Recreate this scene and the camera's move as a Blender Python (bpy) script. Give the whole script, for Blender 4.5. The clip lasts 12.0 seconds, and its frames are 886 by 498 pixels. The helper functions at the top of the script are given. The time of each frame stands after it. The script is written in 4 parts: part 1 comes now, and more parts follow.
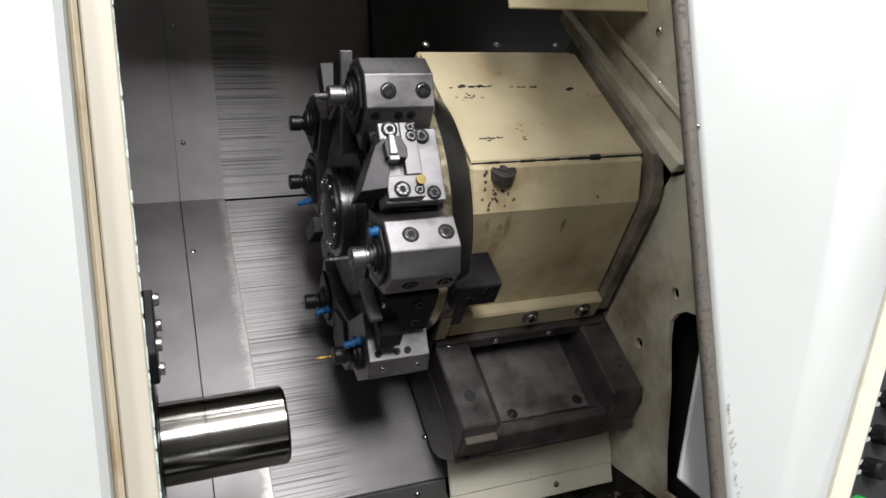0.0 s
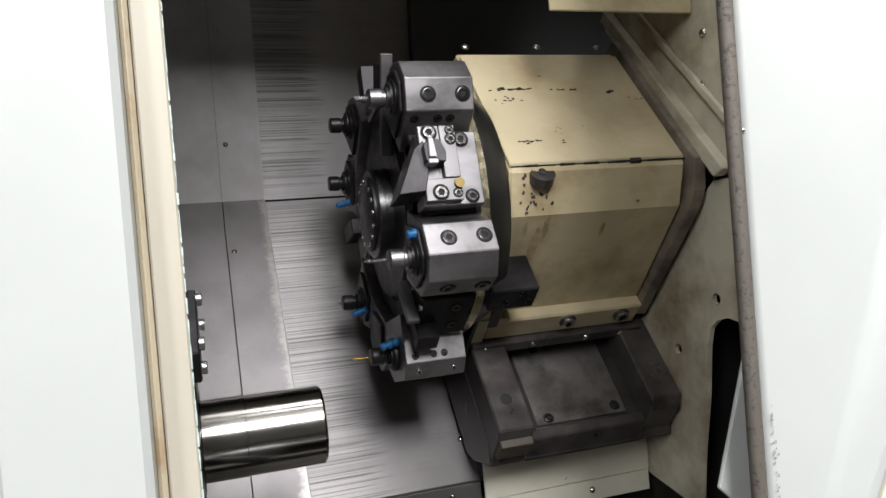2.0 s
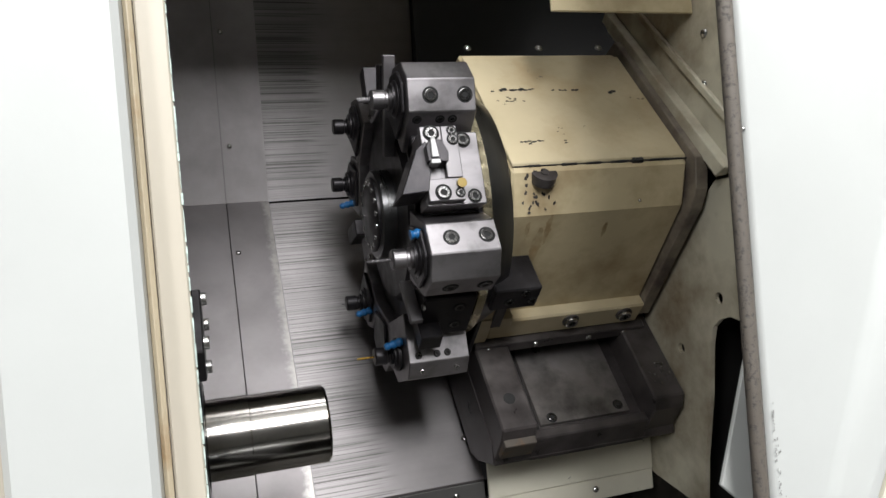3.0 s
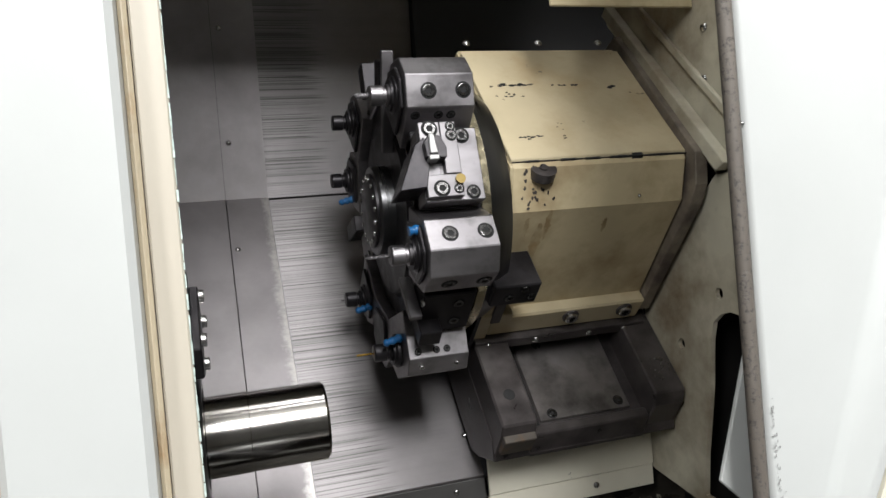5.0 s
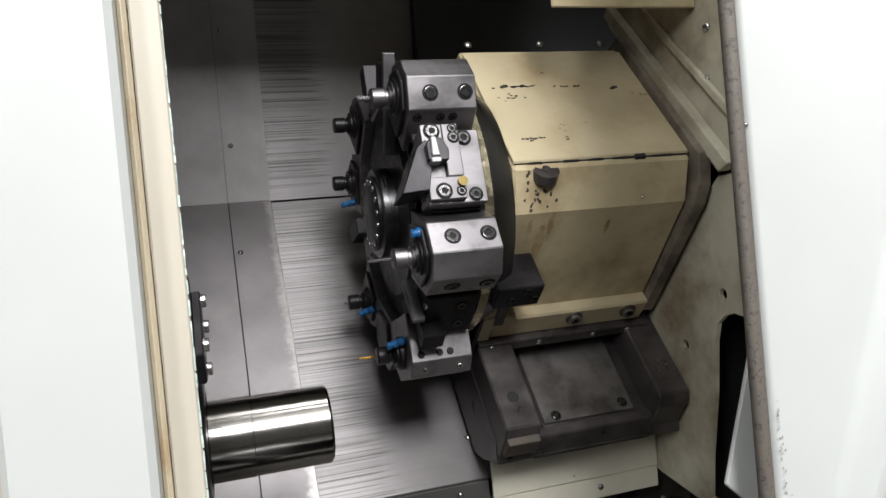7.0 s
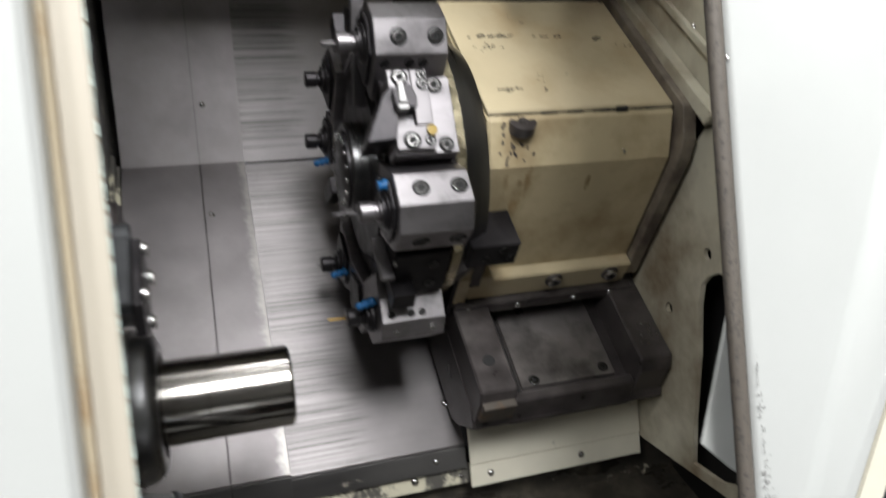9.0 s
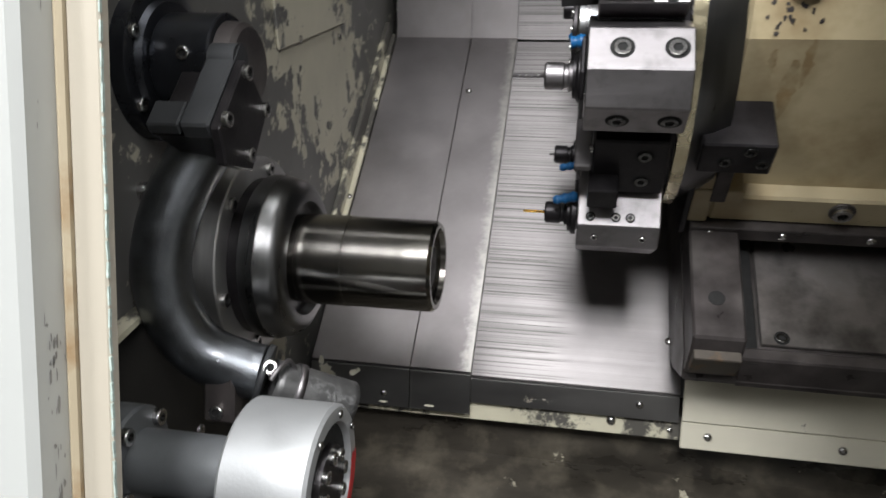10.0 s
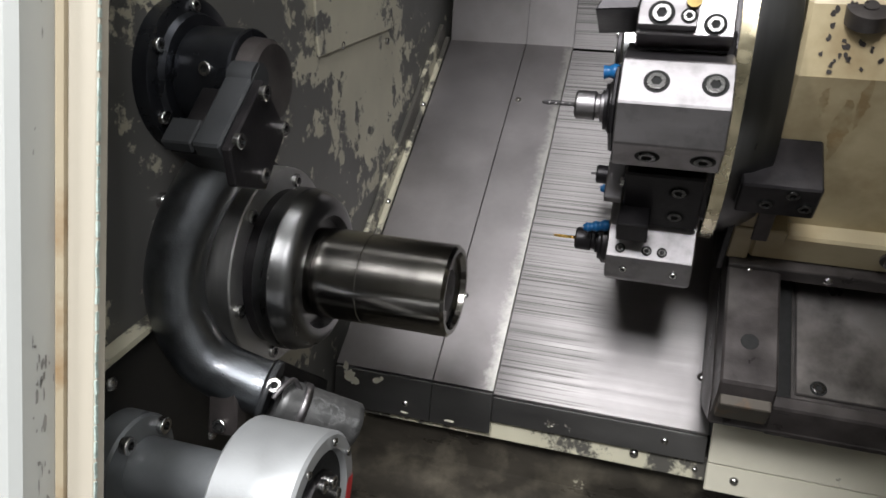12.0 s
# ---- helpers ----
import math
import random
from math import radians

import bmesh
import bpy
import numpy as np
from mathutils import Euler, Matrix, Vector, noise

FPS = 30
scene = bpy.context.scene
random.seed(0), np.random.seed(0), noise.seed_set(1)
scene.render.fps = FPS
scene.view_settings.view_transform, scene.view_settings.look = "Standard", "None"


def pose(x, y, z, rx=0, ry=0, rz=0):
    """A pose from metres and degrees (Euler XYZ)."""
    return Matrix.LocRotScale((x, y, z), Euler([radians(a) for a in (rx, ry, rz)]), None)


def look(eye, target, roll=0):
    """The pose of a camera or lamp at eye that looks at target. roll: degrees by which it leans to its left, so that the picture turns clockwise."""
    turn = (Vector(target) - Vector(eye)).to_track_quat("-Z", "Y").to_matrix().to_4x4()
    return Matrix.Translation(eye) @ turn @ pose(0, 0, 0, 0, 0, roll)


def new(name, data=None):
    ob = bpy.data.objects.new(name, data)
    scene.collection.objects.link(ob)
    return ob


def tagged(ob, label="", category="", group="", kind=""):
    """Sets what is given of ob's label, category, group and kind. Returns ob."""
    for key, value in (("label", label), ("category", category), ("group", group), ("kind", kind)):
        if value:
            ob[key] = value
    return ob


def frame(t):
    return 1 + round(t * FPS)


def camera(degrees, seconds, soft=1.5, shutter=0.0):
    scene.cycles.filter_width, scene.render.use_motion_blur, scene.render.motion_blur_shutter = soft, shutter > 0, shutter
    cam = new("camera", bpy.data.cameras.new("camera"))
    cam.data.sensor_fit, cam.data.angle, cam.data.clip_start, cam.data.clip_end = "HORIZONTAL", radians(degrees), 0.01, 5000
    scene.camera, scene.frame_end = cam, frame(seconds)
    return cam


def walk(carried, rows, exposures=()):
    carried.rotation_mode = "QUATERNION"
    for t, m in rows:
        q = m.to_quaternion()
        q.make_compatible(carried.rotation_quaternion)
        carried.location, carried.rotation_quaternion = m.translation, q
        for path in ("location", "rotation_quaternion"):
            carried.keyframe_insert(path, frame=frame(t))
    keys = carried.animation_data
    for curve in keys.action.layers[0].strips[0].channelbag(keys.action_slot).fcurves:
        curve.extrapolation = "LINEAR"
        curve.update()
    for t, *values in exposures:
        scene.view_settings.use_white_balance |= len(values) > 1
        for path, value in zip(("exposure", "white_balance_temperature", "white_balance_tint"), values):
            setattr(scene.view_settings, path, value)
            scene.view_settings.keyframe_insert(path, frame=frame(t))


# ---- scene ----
cam = camera(62.5, 12.0, shutter=0.5)
PATH = [
    (0, (0.604, 0.382, 0.569), (1.305, 2.254, 0.522), -5.0),
    (0.5, (0.601, 0.383, 0.569), (1.265, 2.269, 0.529), -4.7),
    (1, (0.6, 0.385, 0.57), (1.235, 2.281, 0.534), -4.4),
    (1.5, (0.602, 0.384, 0.57), (1.219, 2.286, 0.535), -4.4),
    (2, (0.602, 0.382, 0.571), (1.211, 2.286, 0.535), -4.5),
    (2.5, (0.603, 0.38, 0.569), (1.203, 2.287, 0.538), -4.6),
    (3, (0.602, 0.378, 0.569), (1.201, 2.286, 0.539), -4.7),
    (5, (0.605, 0.379, 0.569), (1.199, 2.288, 0.528), -4.9),
    (5.5, (0.604, 0.377, 0.569), (1.197, 2.287, 0.528), -5.1),
    (6, (0.605, 0.379, 0.569), (1.198, 2.289, 0.53), -5.1),
    (6.5, (0.608, 0.382, 0.57), (1.195, 2.293, 0.531), -5.2),
    (7, (0.606, 0.381, 0.571), (1.193, 2.293, 0.532), -5.2),
    (8.8, (0.614, 0.388, 0.565), (1.202, 2.299, 0.51), -5.2),
    (9, (0.638, 0.407, 0.546), (1.23, 2.315, 0.445), -5.1),
    (9.5, (0.747, 0.462, 0.521), (0.795, 2.454, 0.347), -2.1),
    (10, (0.795, 0.514, 0.501), (0.436, 2.46, 0.213), 2.0),
    (10.5, (0.818, 0.522, 0.506), (0.345, 2.438, 0.179), 4.7),
    (11, (0.818, 0.523, 0.535), (0.275, 2.42, 0.21), 6.1),
    (11.5, (0.818, 0.535, 0.53), (0.272, 2.433, 0.215), 6.1),
    (12, (0.823, 0.536, 0.529), (0.299, 2.438, 0.197), 5.1),
]
walk(cam, [(t, look(eye, target, roll)) for t, eye, target, roll in PATH],
     [(0.0, 0.0), (7.2, 0.0), (9.0, 0.02), (10.0, 0.08), (12.0, 0.08)])

# ---- light ----
world = bpy.data.worlds.new("workshop_air")
world.use_nodes = True
world.node_tree.nodes["Background"].inputs[0].default_value = (0.9, 0.95, 1.0, 1)
world.node_tree.nodes["Background"].inputs[1].default_value = 0.12
scene.world = world


def area_lamp(name, eye, target, sx, sy, watts, colour):
    data = bpy.data.lights.new(name, "AREA")
    data.shape, data.size, data.size_y, data.energy, data.color = "RECTANGLE", sx, sy, watts, colour
    ob = new(name, data)
    ob.matrix_world = look(eye, target)
    return ob


area_lamp("ceiling_tube_front", (0.78, -1.3, 2.2), (0.82, 1.2, 0.42), 0.8, 0.9, 104, (0.985, 0.99, 1.0))
# Added fills without a known source: door fronts, carriage side plate, headstock wall.
area_lamp("fill_lamp_near", (0.86, 0.62, 2.35), (0.82, 1.15, 0.4), 0.3, 0.7, 9, (0.985, 0.99, 1.0))
area_lamp("fill_lamp_left", (-0.7, -1.0, 1.9), (1.1, 1.1, 0.5), 0.3, 1.4, 33, (0.985, 0.99, 1.0))
area_lamp("fill_lamp_right", (2.1, -1.4, 2.1), (0.8, 1.05, 0.45), 0.3, 1.4, 40, (0.985, 0.99, 1.0))

# ---- materials ----


def grain(nt, scale, detail=4, stretch=None, rough=0.6):
    co = nt.nodes.new("ShaderNodeTexCoord")
    mp = nt.nodes.new("ShaderNodeMapping")
    if stretch:
        mp.inputs["Scale"].default_value = stretch
    tx = nt.nodes.new("ShaderNodeTexNoise")
    tx.inputs["Scale"].default_value, tx.inputs["Detail"].default_value, tx.inputs["Roughness"].default_value = scale, detail, rough
    nt.links.new(co.outputs["Object"], mp.inputs["Vector"])
    nt.links.new(mp.outputs["Vector"], tx.inputs["Vector"])
    return tx


def ramp(nt, src, stops):
    r = nt.nodes.new("ShaderNodeValToRGB")
    els = r.color_ramp.elements
    while len(els) < len(stops):
        els.new(0.5)
    for e, (p, c) in zip(els, stops):
        e.position, e.color = p, (*c, 1) if len(c) == 3 else c
    nt.links.new(src, r.inputs[0])
    return r


def blend(nt, fac, a, b):
    m = nt.nodes.new("ShaderNodeMix")
    m.data_type = "RGBA"
    nt.links.new(fac, m.inputs[0])
    for s, v in ((6, a), (7, b)):
        if isinstance(v, tuple):
            m.inputs[s].default_value = (*v, 1)
        else:
            nt.links.new(v, m.inputs[s])
    return m.outputs[2]


def mat(name, base, rough=0.5, metal=0.0, vary=0.15, scale=25, stretch=None, bump=0.1, fine=400, second=None, wear=None, coat=0.0, gloss=0.12):
    """A surface with two scales of variation; second: (colour, lo, hi, scale) stain; wear: (colour, lo, hi, scale) sharp flakes."""
    m = bpy.data.materials.new(name)
    m.use_nodes = True
    nt = m.node_tree
    bs = nt.nodes["Principled BSDF"]
    dark = tuple(c * (1 - vary) for c in base)
    light = tuple(min(1, c * (1 + vary)) for c in base)
    g = grain(nt, scale, 5, stretch)
    col = ramp(nt, g.outputs[0], [(0.3, dark), (0.7, light)]).outputs[0]
    if second:
        c, lo, hi, sc = second
        s = ramp(nt, grain(nt, sc, 6).outputs[0], [(lo, (0, 0, 0)), (hi, (1, 1, 1))])
        col = blend(nt, s.outputs[0], col, c)
    mask = None
    if wear:
        c, lo, hi, sc = wear
        mask = ramp(nt, grain(nt, sc, 8, rough=0.7).outputs[0], [(lo, (0, 0, 0)), (hi, (1, 1, 1))])
        col = blend(nt, mask.outputs[0], col, c)
    nt.links.new(col, bs.inputs["Base Color"])
    bs.inputs["Metallic"].default_value = metal
    fg = grain(nt, fine, 3, stretch)
    rr = ramp(nt, g.outputs[0], [(0.25, (max(0.03, rough - gloss),) * 3), (0.75, (min(1, rough + gloss),) * 3)])
    nt.links.new(rr.outputs[0], bs.inputs["Roughness"])
    bs.inputs["Coat Weight"].default_value = coat
    b = nt.nodes.new("ShaderNodeBump")
    b.inputs["Strength"].default_value, b.inputs["Distance"].default_value = bump, 0.001
    nt.links.new(fg.outputs[0], b.inputs["Height"])
    if mask:
        b2 = nt.nodes.new("ShaderNodeBump")
        b2.inputs["Strength"].default_value, b2.inputs["Distance"].default_value = 0.4, 0.001
        b2.invert = True
        nt.links.new(mask.outputs[0], b2.inputs["Height"])
        nt.links.new(b.outputs[0], b2.inputs["Normal"])
        b = b2
    nt.links.new(b.outputs[0], bs.inputs["Normal"])
    return m


STEEL = mat("ground_steel", (0.27, 0.256, 0.264), 0.4, 1.0, 0.12, 60, (0.3, 1, 1), 0.1, second=((0.15, 0.142, 0.146), 0.48, 0.8, 45))
STEEL_BRIGHT = mat("bright_steel", (0.21, 0.2, 0.205), 0.52, 1.0, 0.08, 90, (0.2, 1, 1), 0.05)
SHEET = mat("dull_steel_sheet", (0.34, 0.318, 0.323), 0.46, 0.95, 0.08, 14, (1, 1, 1), 0.08, second=((0.18, 0.166, 0.168), 0.4, 0.8, 5), gloss=0.05)
TURNED = mat("turned_bar_steel", (0.31, 0.295, 0.275), 0.19, 1.0, 0.05, 40, (2, 0.3, 0.3), 0.03, gloss=0.03)
NOSE = mat("dark_turned_steel", (0.2, 0.2, 0.203), 0.3, 1.0, 0.12, 30, (3, 0.3, 0.3), 0.04, gloss=0.05)
BLACK = mat("black_oxide_steel", (0.024, 0.022, 0.024), 0.38, 0.7, 0.3, 40, None, 0.1, second=((0.055, 0.05, 0.052), 0.5, 0.8, 18))
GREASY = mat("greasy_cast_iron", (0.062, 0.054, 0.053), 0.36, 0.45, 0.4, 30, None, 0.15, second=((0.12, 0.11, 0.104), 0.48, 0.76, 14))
SCREW = mat("screw_steel", (0.5, 0.49, 0.48), 0.22, 1.0, 0.2, 200)
BOLT = mat("black_bolt_steel", (0.1, 0.098, 0.097), 0.24, 1.0, 0.3, 300)
# Near-black for chipped paint and for shade painted into sockets, holes and slots.
SOCKET = mat("hole_shade_and_chip_black", (0.01, 0.01, 0.01), 0.85, 0.0, 0.2, 200)
CREAM = mat("cream_paint", (0.5, 0.42, 0.265), 0.4, 0.0, 0.1, 8, None, 0.05, second=((0.19, 0.12, 0.05), 0.45, 0.82, 11))
CREAM_PALE = mat("pale_cream_paint", (0.62, 0.59, 0.49), 0.45, 0.0, 0.1, 10, None, 0.06, second=((0.4, 0.33, 0.2), 0.56, 0.8, 9))
CREAM_WORN = mat("worn_cream_paint", (0.55, 0.52, 0.4), 0.45, 0.0, 0.12, 10, None, 0.08, wear=((0.09, 0.085, 0.075), 0.46, 0.5, 9))
WHITE = mat("white_door_paint", (0.455, 0.466, 0.452), 0.4, 0.0, 0.02, 6, None, 0.03)
BEIGE = mat("beige_trim_paint", (0.44, 0.4, 0.33), 0.45, 0.0, 0.05, 12, (3, 3, 0.3), 0.05, second=((0.5, 0.4, 0.25), 0.62, 0.9, 9))
BLUE = mat("blue_plastic", (0.008, 0.09, 0.24), 0.4, 0.0, 0.2, 80)
RED = mat("red_paint", (0.5, 0.03, 0.03), 0.4)
ALU = mat("anodised_aluminium", (0.46, 0.47, 0.48), 0.5, 0.6, 0.05, 40)
GREY = mat("grey_painted_metal", (0.042, 0.044, 0.047), 0.45, 0.3, 0.15, 30)
BRASS = mat("brass", (0.2, 0.15, 0.06), 0.5, 1.0, 0.2, 90)
GOLD = mat("coated_drill_steel", (0.75, 0.5, 0.12), 0.3, 1.0, 0.1, 90)
RUBBER = mat("worn_rubber_seal", (0.11, 0.095, 0.08), 0.55, 0.0, 0.12, 20, (2, 2, 0.5), 0.1, wear=((0.05, 0.045, 0.04), 0.52, 0.62, 260))
DARK = mat("dark_void_paint", (0.025, 0.025, 0.027), 0.6, 0.0, 0.2, 20)
NEAR_BLACK = mat("near_black_paint", (0.014, 0.0135, 0.013), 0.4, 0.0, 0.3, 14, None, 0.08)
BEIGE_STAINED = mat("brown_stained_trim", (0.42, 0.355, 0.25), 0.45, 0.0, 0.1, 12, (3, 3, 0.5), 0.06, second=((0.26, 0.15, 0.06), 0.5, 0.75, 26))
CHIP_GREY = mat("rubbed_grey_primer", (0.24, 0.235, 0.23), 0.6, 0.0, 0.25, 120)
TEAL = mat("pale_green_primer", (0.42, 0.5, 0.46), 0.55, 0.0, 0.35, 300)
CONCRETE = mat("workshop_concrete", (0.14, 0.14, 0.135), 0.6, 0.0, 0.15, 3)
PLASTER = mat("workshop_wall_paint", (0.6, 0.6, 0.58), 0.7, 0.0, 0.05, 2)
GREEN = mat("green_button_plastic", (0.02, 0.3, 0.06), 0.4)

SHEET_DARK = mat("dark_steel_lip", (0.2, 0.195, 0.19), 0.42, 0.9, 0.2, 12, (0.3, 1, 1), 0.06, wear=((0.5, 0.46, 0.36), 0.66, 0.68, 18))
BRIGHT_RING = mat("yellowed_bright_steel", (0.62, 0.55, 0.38), 0.25, 1.0, 0.15, 60)
CREAM_CHIPPED = mat("chipped_cream_paint", (0.46, 0.39, 0.255), 0.42, 0.0, 0.1, 8, None, 0.05, second=((0.30, 0.2, 0.09), 0.47, 0.82, 9), wear=((0.03, 0.027, 0.024), 0.665, 0.675, 34))
CREAM_SPECKLED = mat("speckled_cream_paint", (0.6, 0.57, 0.47), 0.45, 0.0, 0.08, 10, None, 0.06, wear=((0.06, 0.055, 0.05), 0.68, 0.7, 60))
STAINED = mat("stained_cream_paint", (0.54, 0.51, 0.4), 0.45, 0.0, 0.12, 10, None, 0.06, second=((0.17, 0.125, 0.075), 0.4, 0.7, 9), wear=((0.05, 0.045, 0.04), 0.7, 0.72, 70))
HEADPAINT = mat("worn_headstock_paint", (0.5, 0.47, 0.37), 0.42, 0.0, 0.12, 10, None, 0.08, wear=((0.125, 0.122, 0.115), 0.37, 0.41, 36))


def spots(m, places):
    """Paint that has stayed on round some places (y, z, reach) of a worn wall."""
    t = m.node_tree
    flakes = [n for n in t.nodes if n.type == "VALTORGB"][-2]
    src = flakes.inputs[0].links[0].from_socket
    co = t.nodes.new("ShaderNodeTexCoord")
    for y, z, reach, gain in places:
        sub = t.nodes.new("ShaderNodeMapping")
        sub.inputs["Location"].default_value = (0, -y / reach, -z / reach)
        sub.inputs["Scale"].default_value = (0.0, 1 / reach, 1 / reach)
        ball = t.nodes.new("ShaderNodeTexGradient")
        ball.gradient_type = "SPHERICAL"
        t.links.new(co.outputs["Object"], sub.inputs["Vector"])
        t.links.new(sub.outputs["Vector"], ball.inputs["Vector"])
        q = t.nodes.new("ShaderNodeMath")
        q.operation = "MULTIPLY_ADD"
        q.inputs[1].default_value = -gain
        t.links.new(ball.outputs["Fac"], q.inputs[0])
        t.links.new(src, q.inputs[2])
        src = q.outputs[0]
    t.links.new(src, flakes.inputs[0])


spots(HEADPAINT, ((1.24, 0.64, 0.17, 0.24), (1.36, 0.56, 0.15, 0.24), (0.83, 0.50, 0.09, 0.22), (0.86, 0.38, 0.06, 0.2), (1.09, 0.50, 0.05, 0.25), (1.16, 0.33, 0.10, 0.25), (0.94, 0.62, 0.08, 0.2)))
PAN = mat("flaking_oily_pan_paint", (0.04, 0.035, 0.028), 0.33, 0.0, 0.5, 26, (0.4, 1, 1), 0.3, 180, second=((0.12, 0.105, 0.08), 0.48, 0.75, 22), wear=((0.42, 0.39, 0.3), 0.62, 0.65, 19), gloss=0.1)
GREASY_LIGHT = mat("greasy_worn_plate", (0.25, 0.23, 0.222), 0.35, 0.7, 0.25, 20, None, 0.1, second=((0.08, 0.075, 0.07), 0.5, 0.75, 16))
FLANGE = mat("brown_stained_paint", (0.2, 0.17, 0.13), 0.45, 0.0, 0.2, 14, None, 0.08, second=((0.07, 0.055, 0.045), 0.4, 0.65, 16))
RUSTY = mat("rust_stained_iron", (0.07, 0.06, 0.05), 0.5, 0.5, 0.3, 30, None, 0.15, second=((0.13, 0.075, 0.035), 0.5, 0.68, 40))
RUNS = mat("dried_coolant", (0.27, 0.19, 0.095), 0.4, 0.0, 0.2, 40, None, 0.05, second=((0.4, 0.34, 0.21), 0.4, 0.7, 60))
RING = mat("scuffed_ring_steel", (0.6, 0.595, 0.59), 0.5, 1.0, 0.15, 30, (3, 0.5, 0.5), 0.05)
INSERT = mat("carbide_insert", (0.32, 0.315, 0.31), 0.5, 0.6, 0.1, 90)
BLACK_BLUE = mat("blued_steel", (0.045, 0.048, 0.056), 0.3, 0.8, 0.25, 30, None, 0.06)
PIPE = mat("black_pipe_paint", (0.17, 0.18, 0.195), 0.38, 1.0, 0.2, 60, None, 0.25, 700, coat=0.6)
ALU_WORN = mat("scuffed_aluminium", (0.14, 0.14, 0.14), 0.45, 0.7, 0.3, 60, None, 0.2, wear=((0.1, 0.1, 0.1), 0.52, 0.6, 60))
GREY_LIGHT = mat("grey_zinc_plate", (0.2, 0.21, 0.22), 0.42, 0.5, 0.12, 40)

# ---- building helpers ----
SLOPE = 49.0
CS, SN = math.cos(radians(SLOPE)), math.sin(radians(SLOPE))


def uv(u, v):
    """Along and off the slanted bed, as y and z."""
    return (u * CS - v * SN, u * SN + v * CS)


def bed(x, u, v):
    return Vector((x, *uv(u, v)))


def rounded(bm, width, seg=1):
    if width:
        es = [e for e in bm.edges if len(e.link_faces) == 2 and e.calc_face_angle(0) > 0.5]
        bmesh.ops.bevel(bm, geom=es, offset=width, segments=seg, affect="EDGES", clamp_overlap=True)
    return bm


def prism(profile, x0, x1, bevel=0.0):
    """A solid of the (y, z) outline between x0 and x1."""
    bm = bmesh.new()
    a = [bm.verts.new((x0, y, z)) for y, z in profile]
    b = [bm.verts.new((x1, y, z)) for y, z in profile]
    n = len(a)
    bm.faces.new(a)
    bm.faces.new(b[::-1])
    for i in range(n):
        bm.faces.new((a[i], b[i], b[(i + 1) % n], a[(i + 1) % n]))
    bmesh.ops.recalc_face_normals(bm, faces=bm.faces)
    return rounded(bm, bevel)


def block(x0, x1, y0, y1, z0, z1, bevel=0.0):
    return prism([(y0, z0), (y1, z0), (y1, z1), (y0, z1)], x0, x1, bevel)


def bed_block(x0, x1, u0, u1, v0, v1, bevel=0.0):
    return prism([uv(u0, v0), uv(u1, v0), uv(u1, v1), uv(u0, v1)], x0, x1, bevel)


def spun(profile, axis_y, axis_z, seg=48):
    """A solid of revolution about a line along x; profile of (x, radius)."""
    bm = bmesh.new()
    rings = []
    for x, r in profile:
        if r <= 1e-6:
            rings.append([bm.verts.new((x, axis_y, axis_z))])
        else:
            rings.append([bm.verts.new((x, axis_y + r * math.cos(2 * math.pi * i / seg), axis_z + r * math.sin(2 * math.pi * i / seg))) for i in range(seg)])
    for a, b in zip(rings, rings[1:]):
        for i in range(seg):
            j = (i + 1) % seg
            q = [a[i % len(a)], a[j % len(a)], b[j % len(b)], b[i % len(b)]]
            q = list(dict.fromkeys(q))
            if len(q) > 2:
                bm.faces.new(q)
    for ring, flip in ((rings[0], True), (rings[-1], False)):
        if len(ring) > 1:
            bm.faces.new(ring[::-1] if flip else ring)
    bmesh.ops.recalc_face_normals(bm, faces=bm.faces)
    for f in bm.faces:
        f.smooth = len(f.verts) <= 4
    for e in bm.edges:
        e.smooth = e.calc_face_angle(0) < 0.6
    return bm


def rod(p, q, r, seg=20, r2=None):
    p, q = Vector(p), Vector(q)
    bm = bmesh.new()
    bmesh.ops.create_cone(bm, cap_ends=True, segments=seg, radius1=r, radius2=r if r2 is None else r2, depth=(q - p).length)
    bmesh.ops.transform(bm, matrix=Matrix.Translation((p + q) / 2) @ (q - p).to_track_quat("Z", "Y").to_matrix().to_4x4(), verts=bm.verts)
    for f in bm.faces:
        f.smooth = len(f.verts) == 4
    for e in bm.edges:
        e.smooth = e.calc_face_angle(0) < 0.6
    return bm


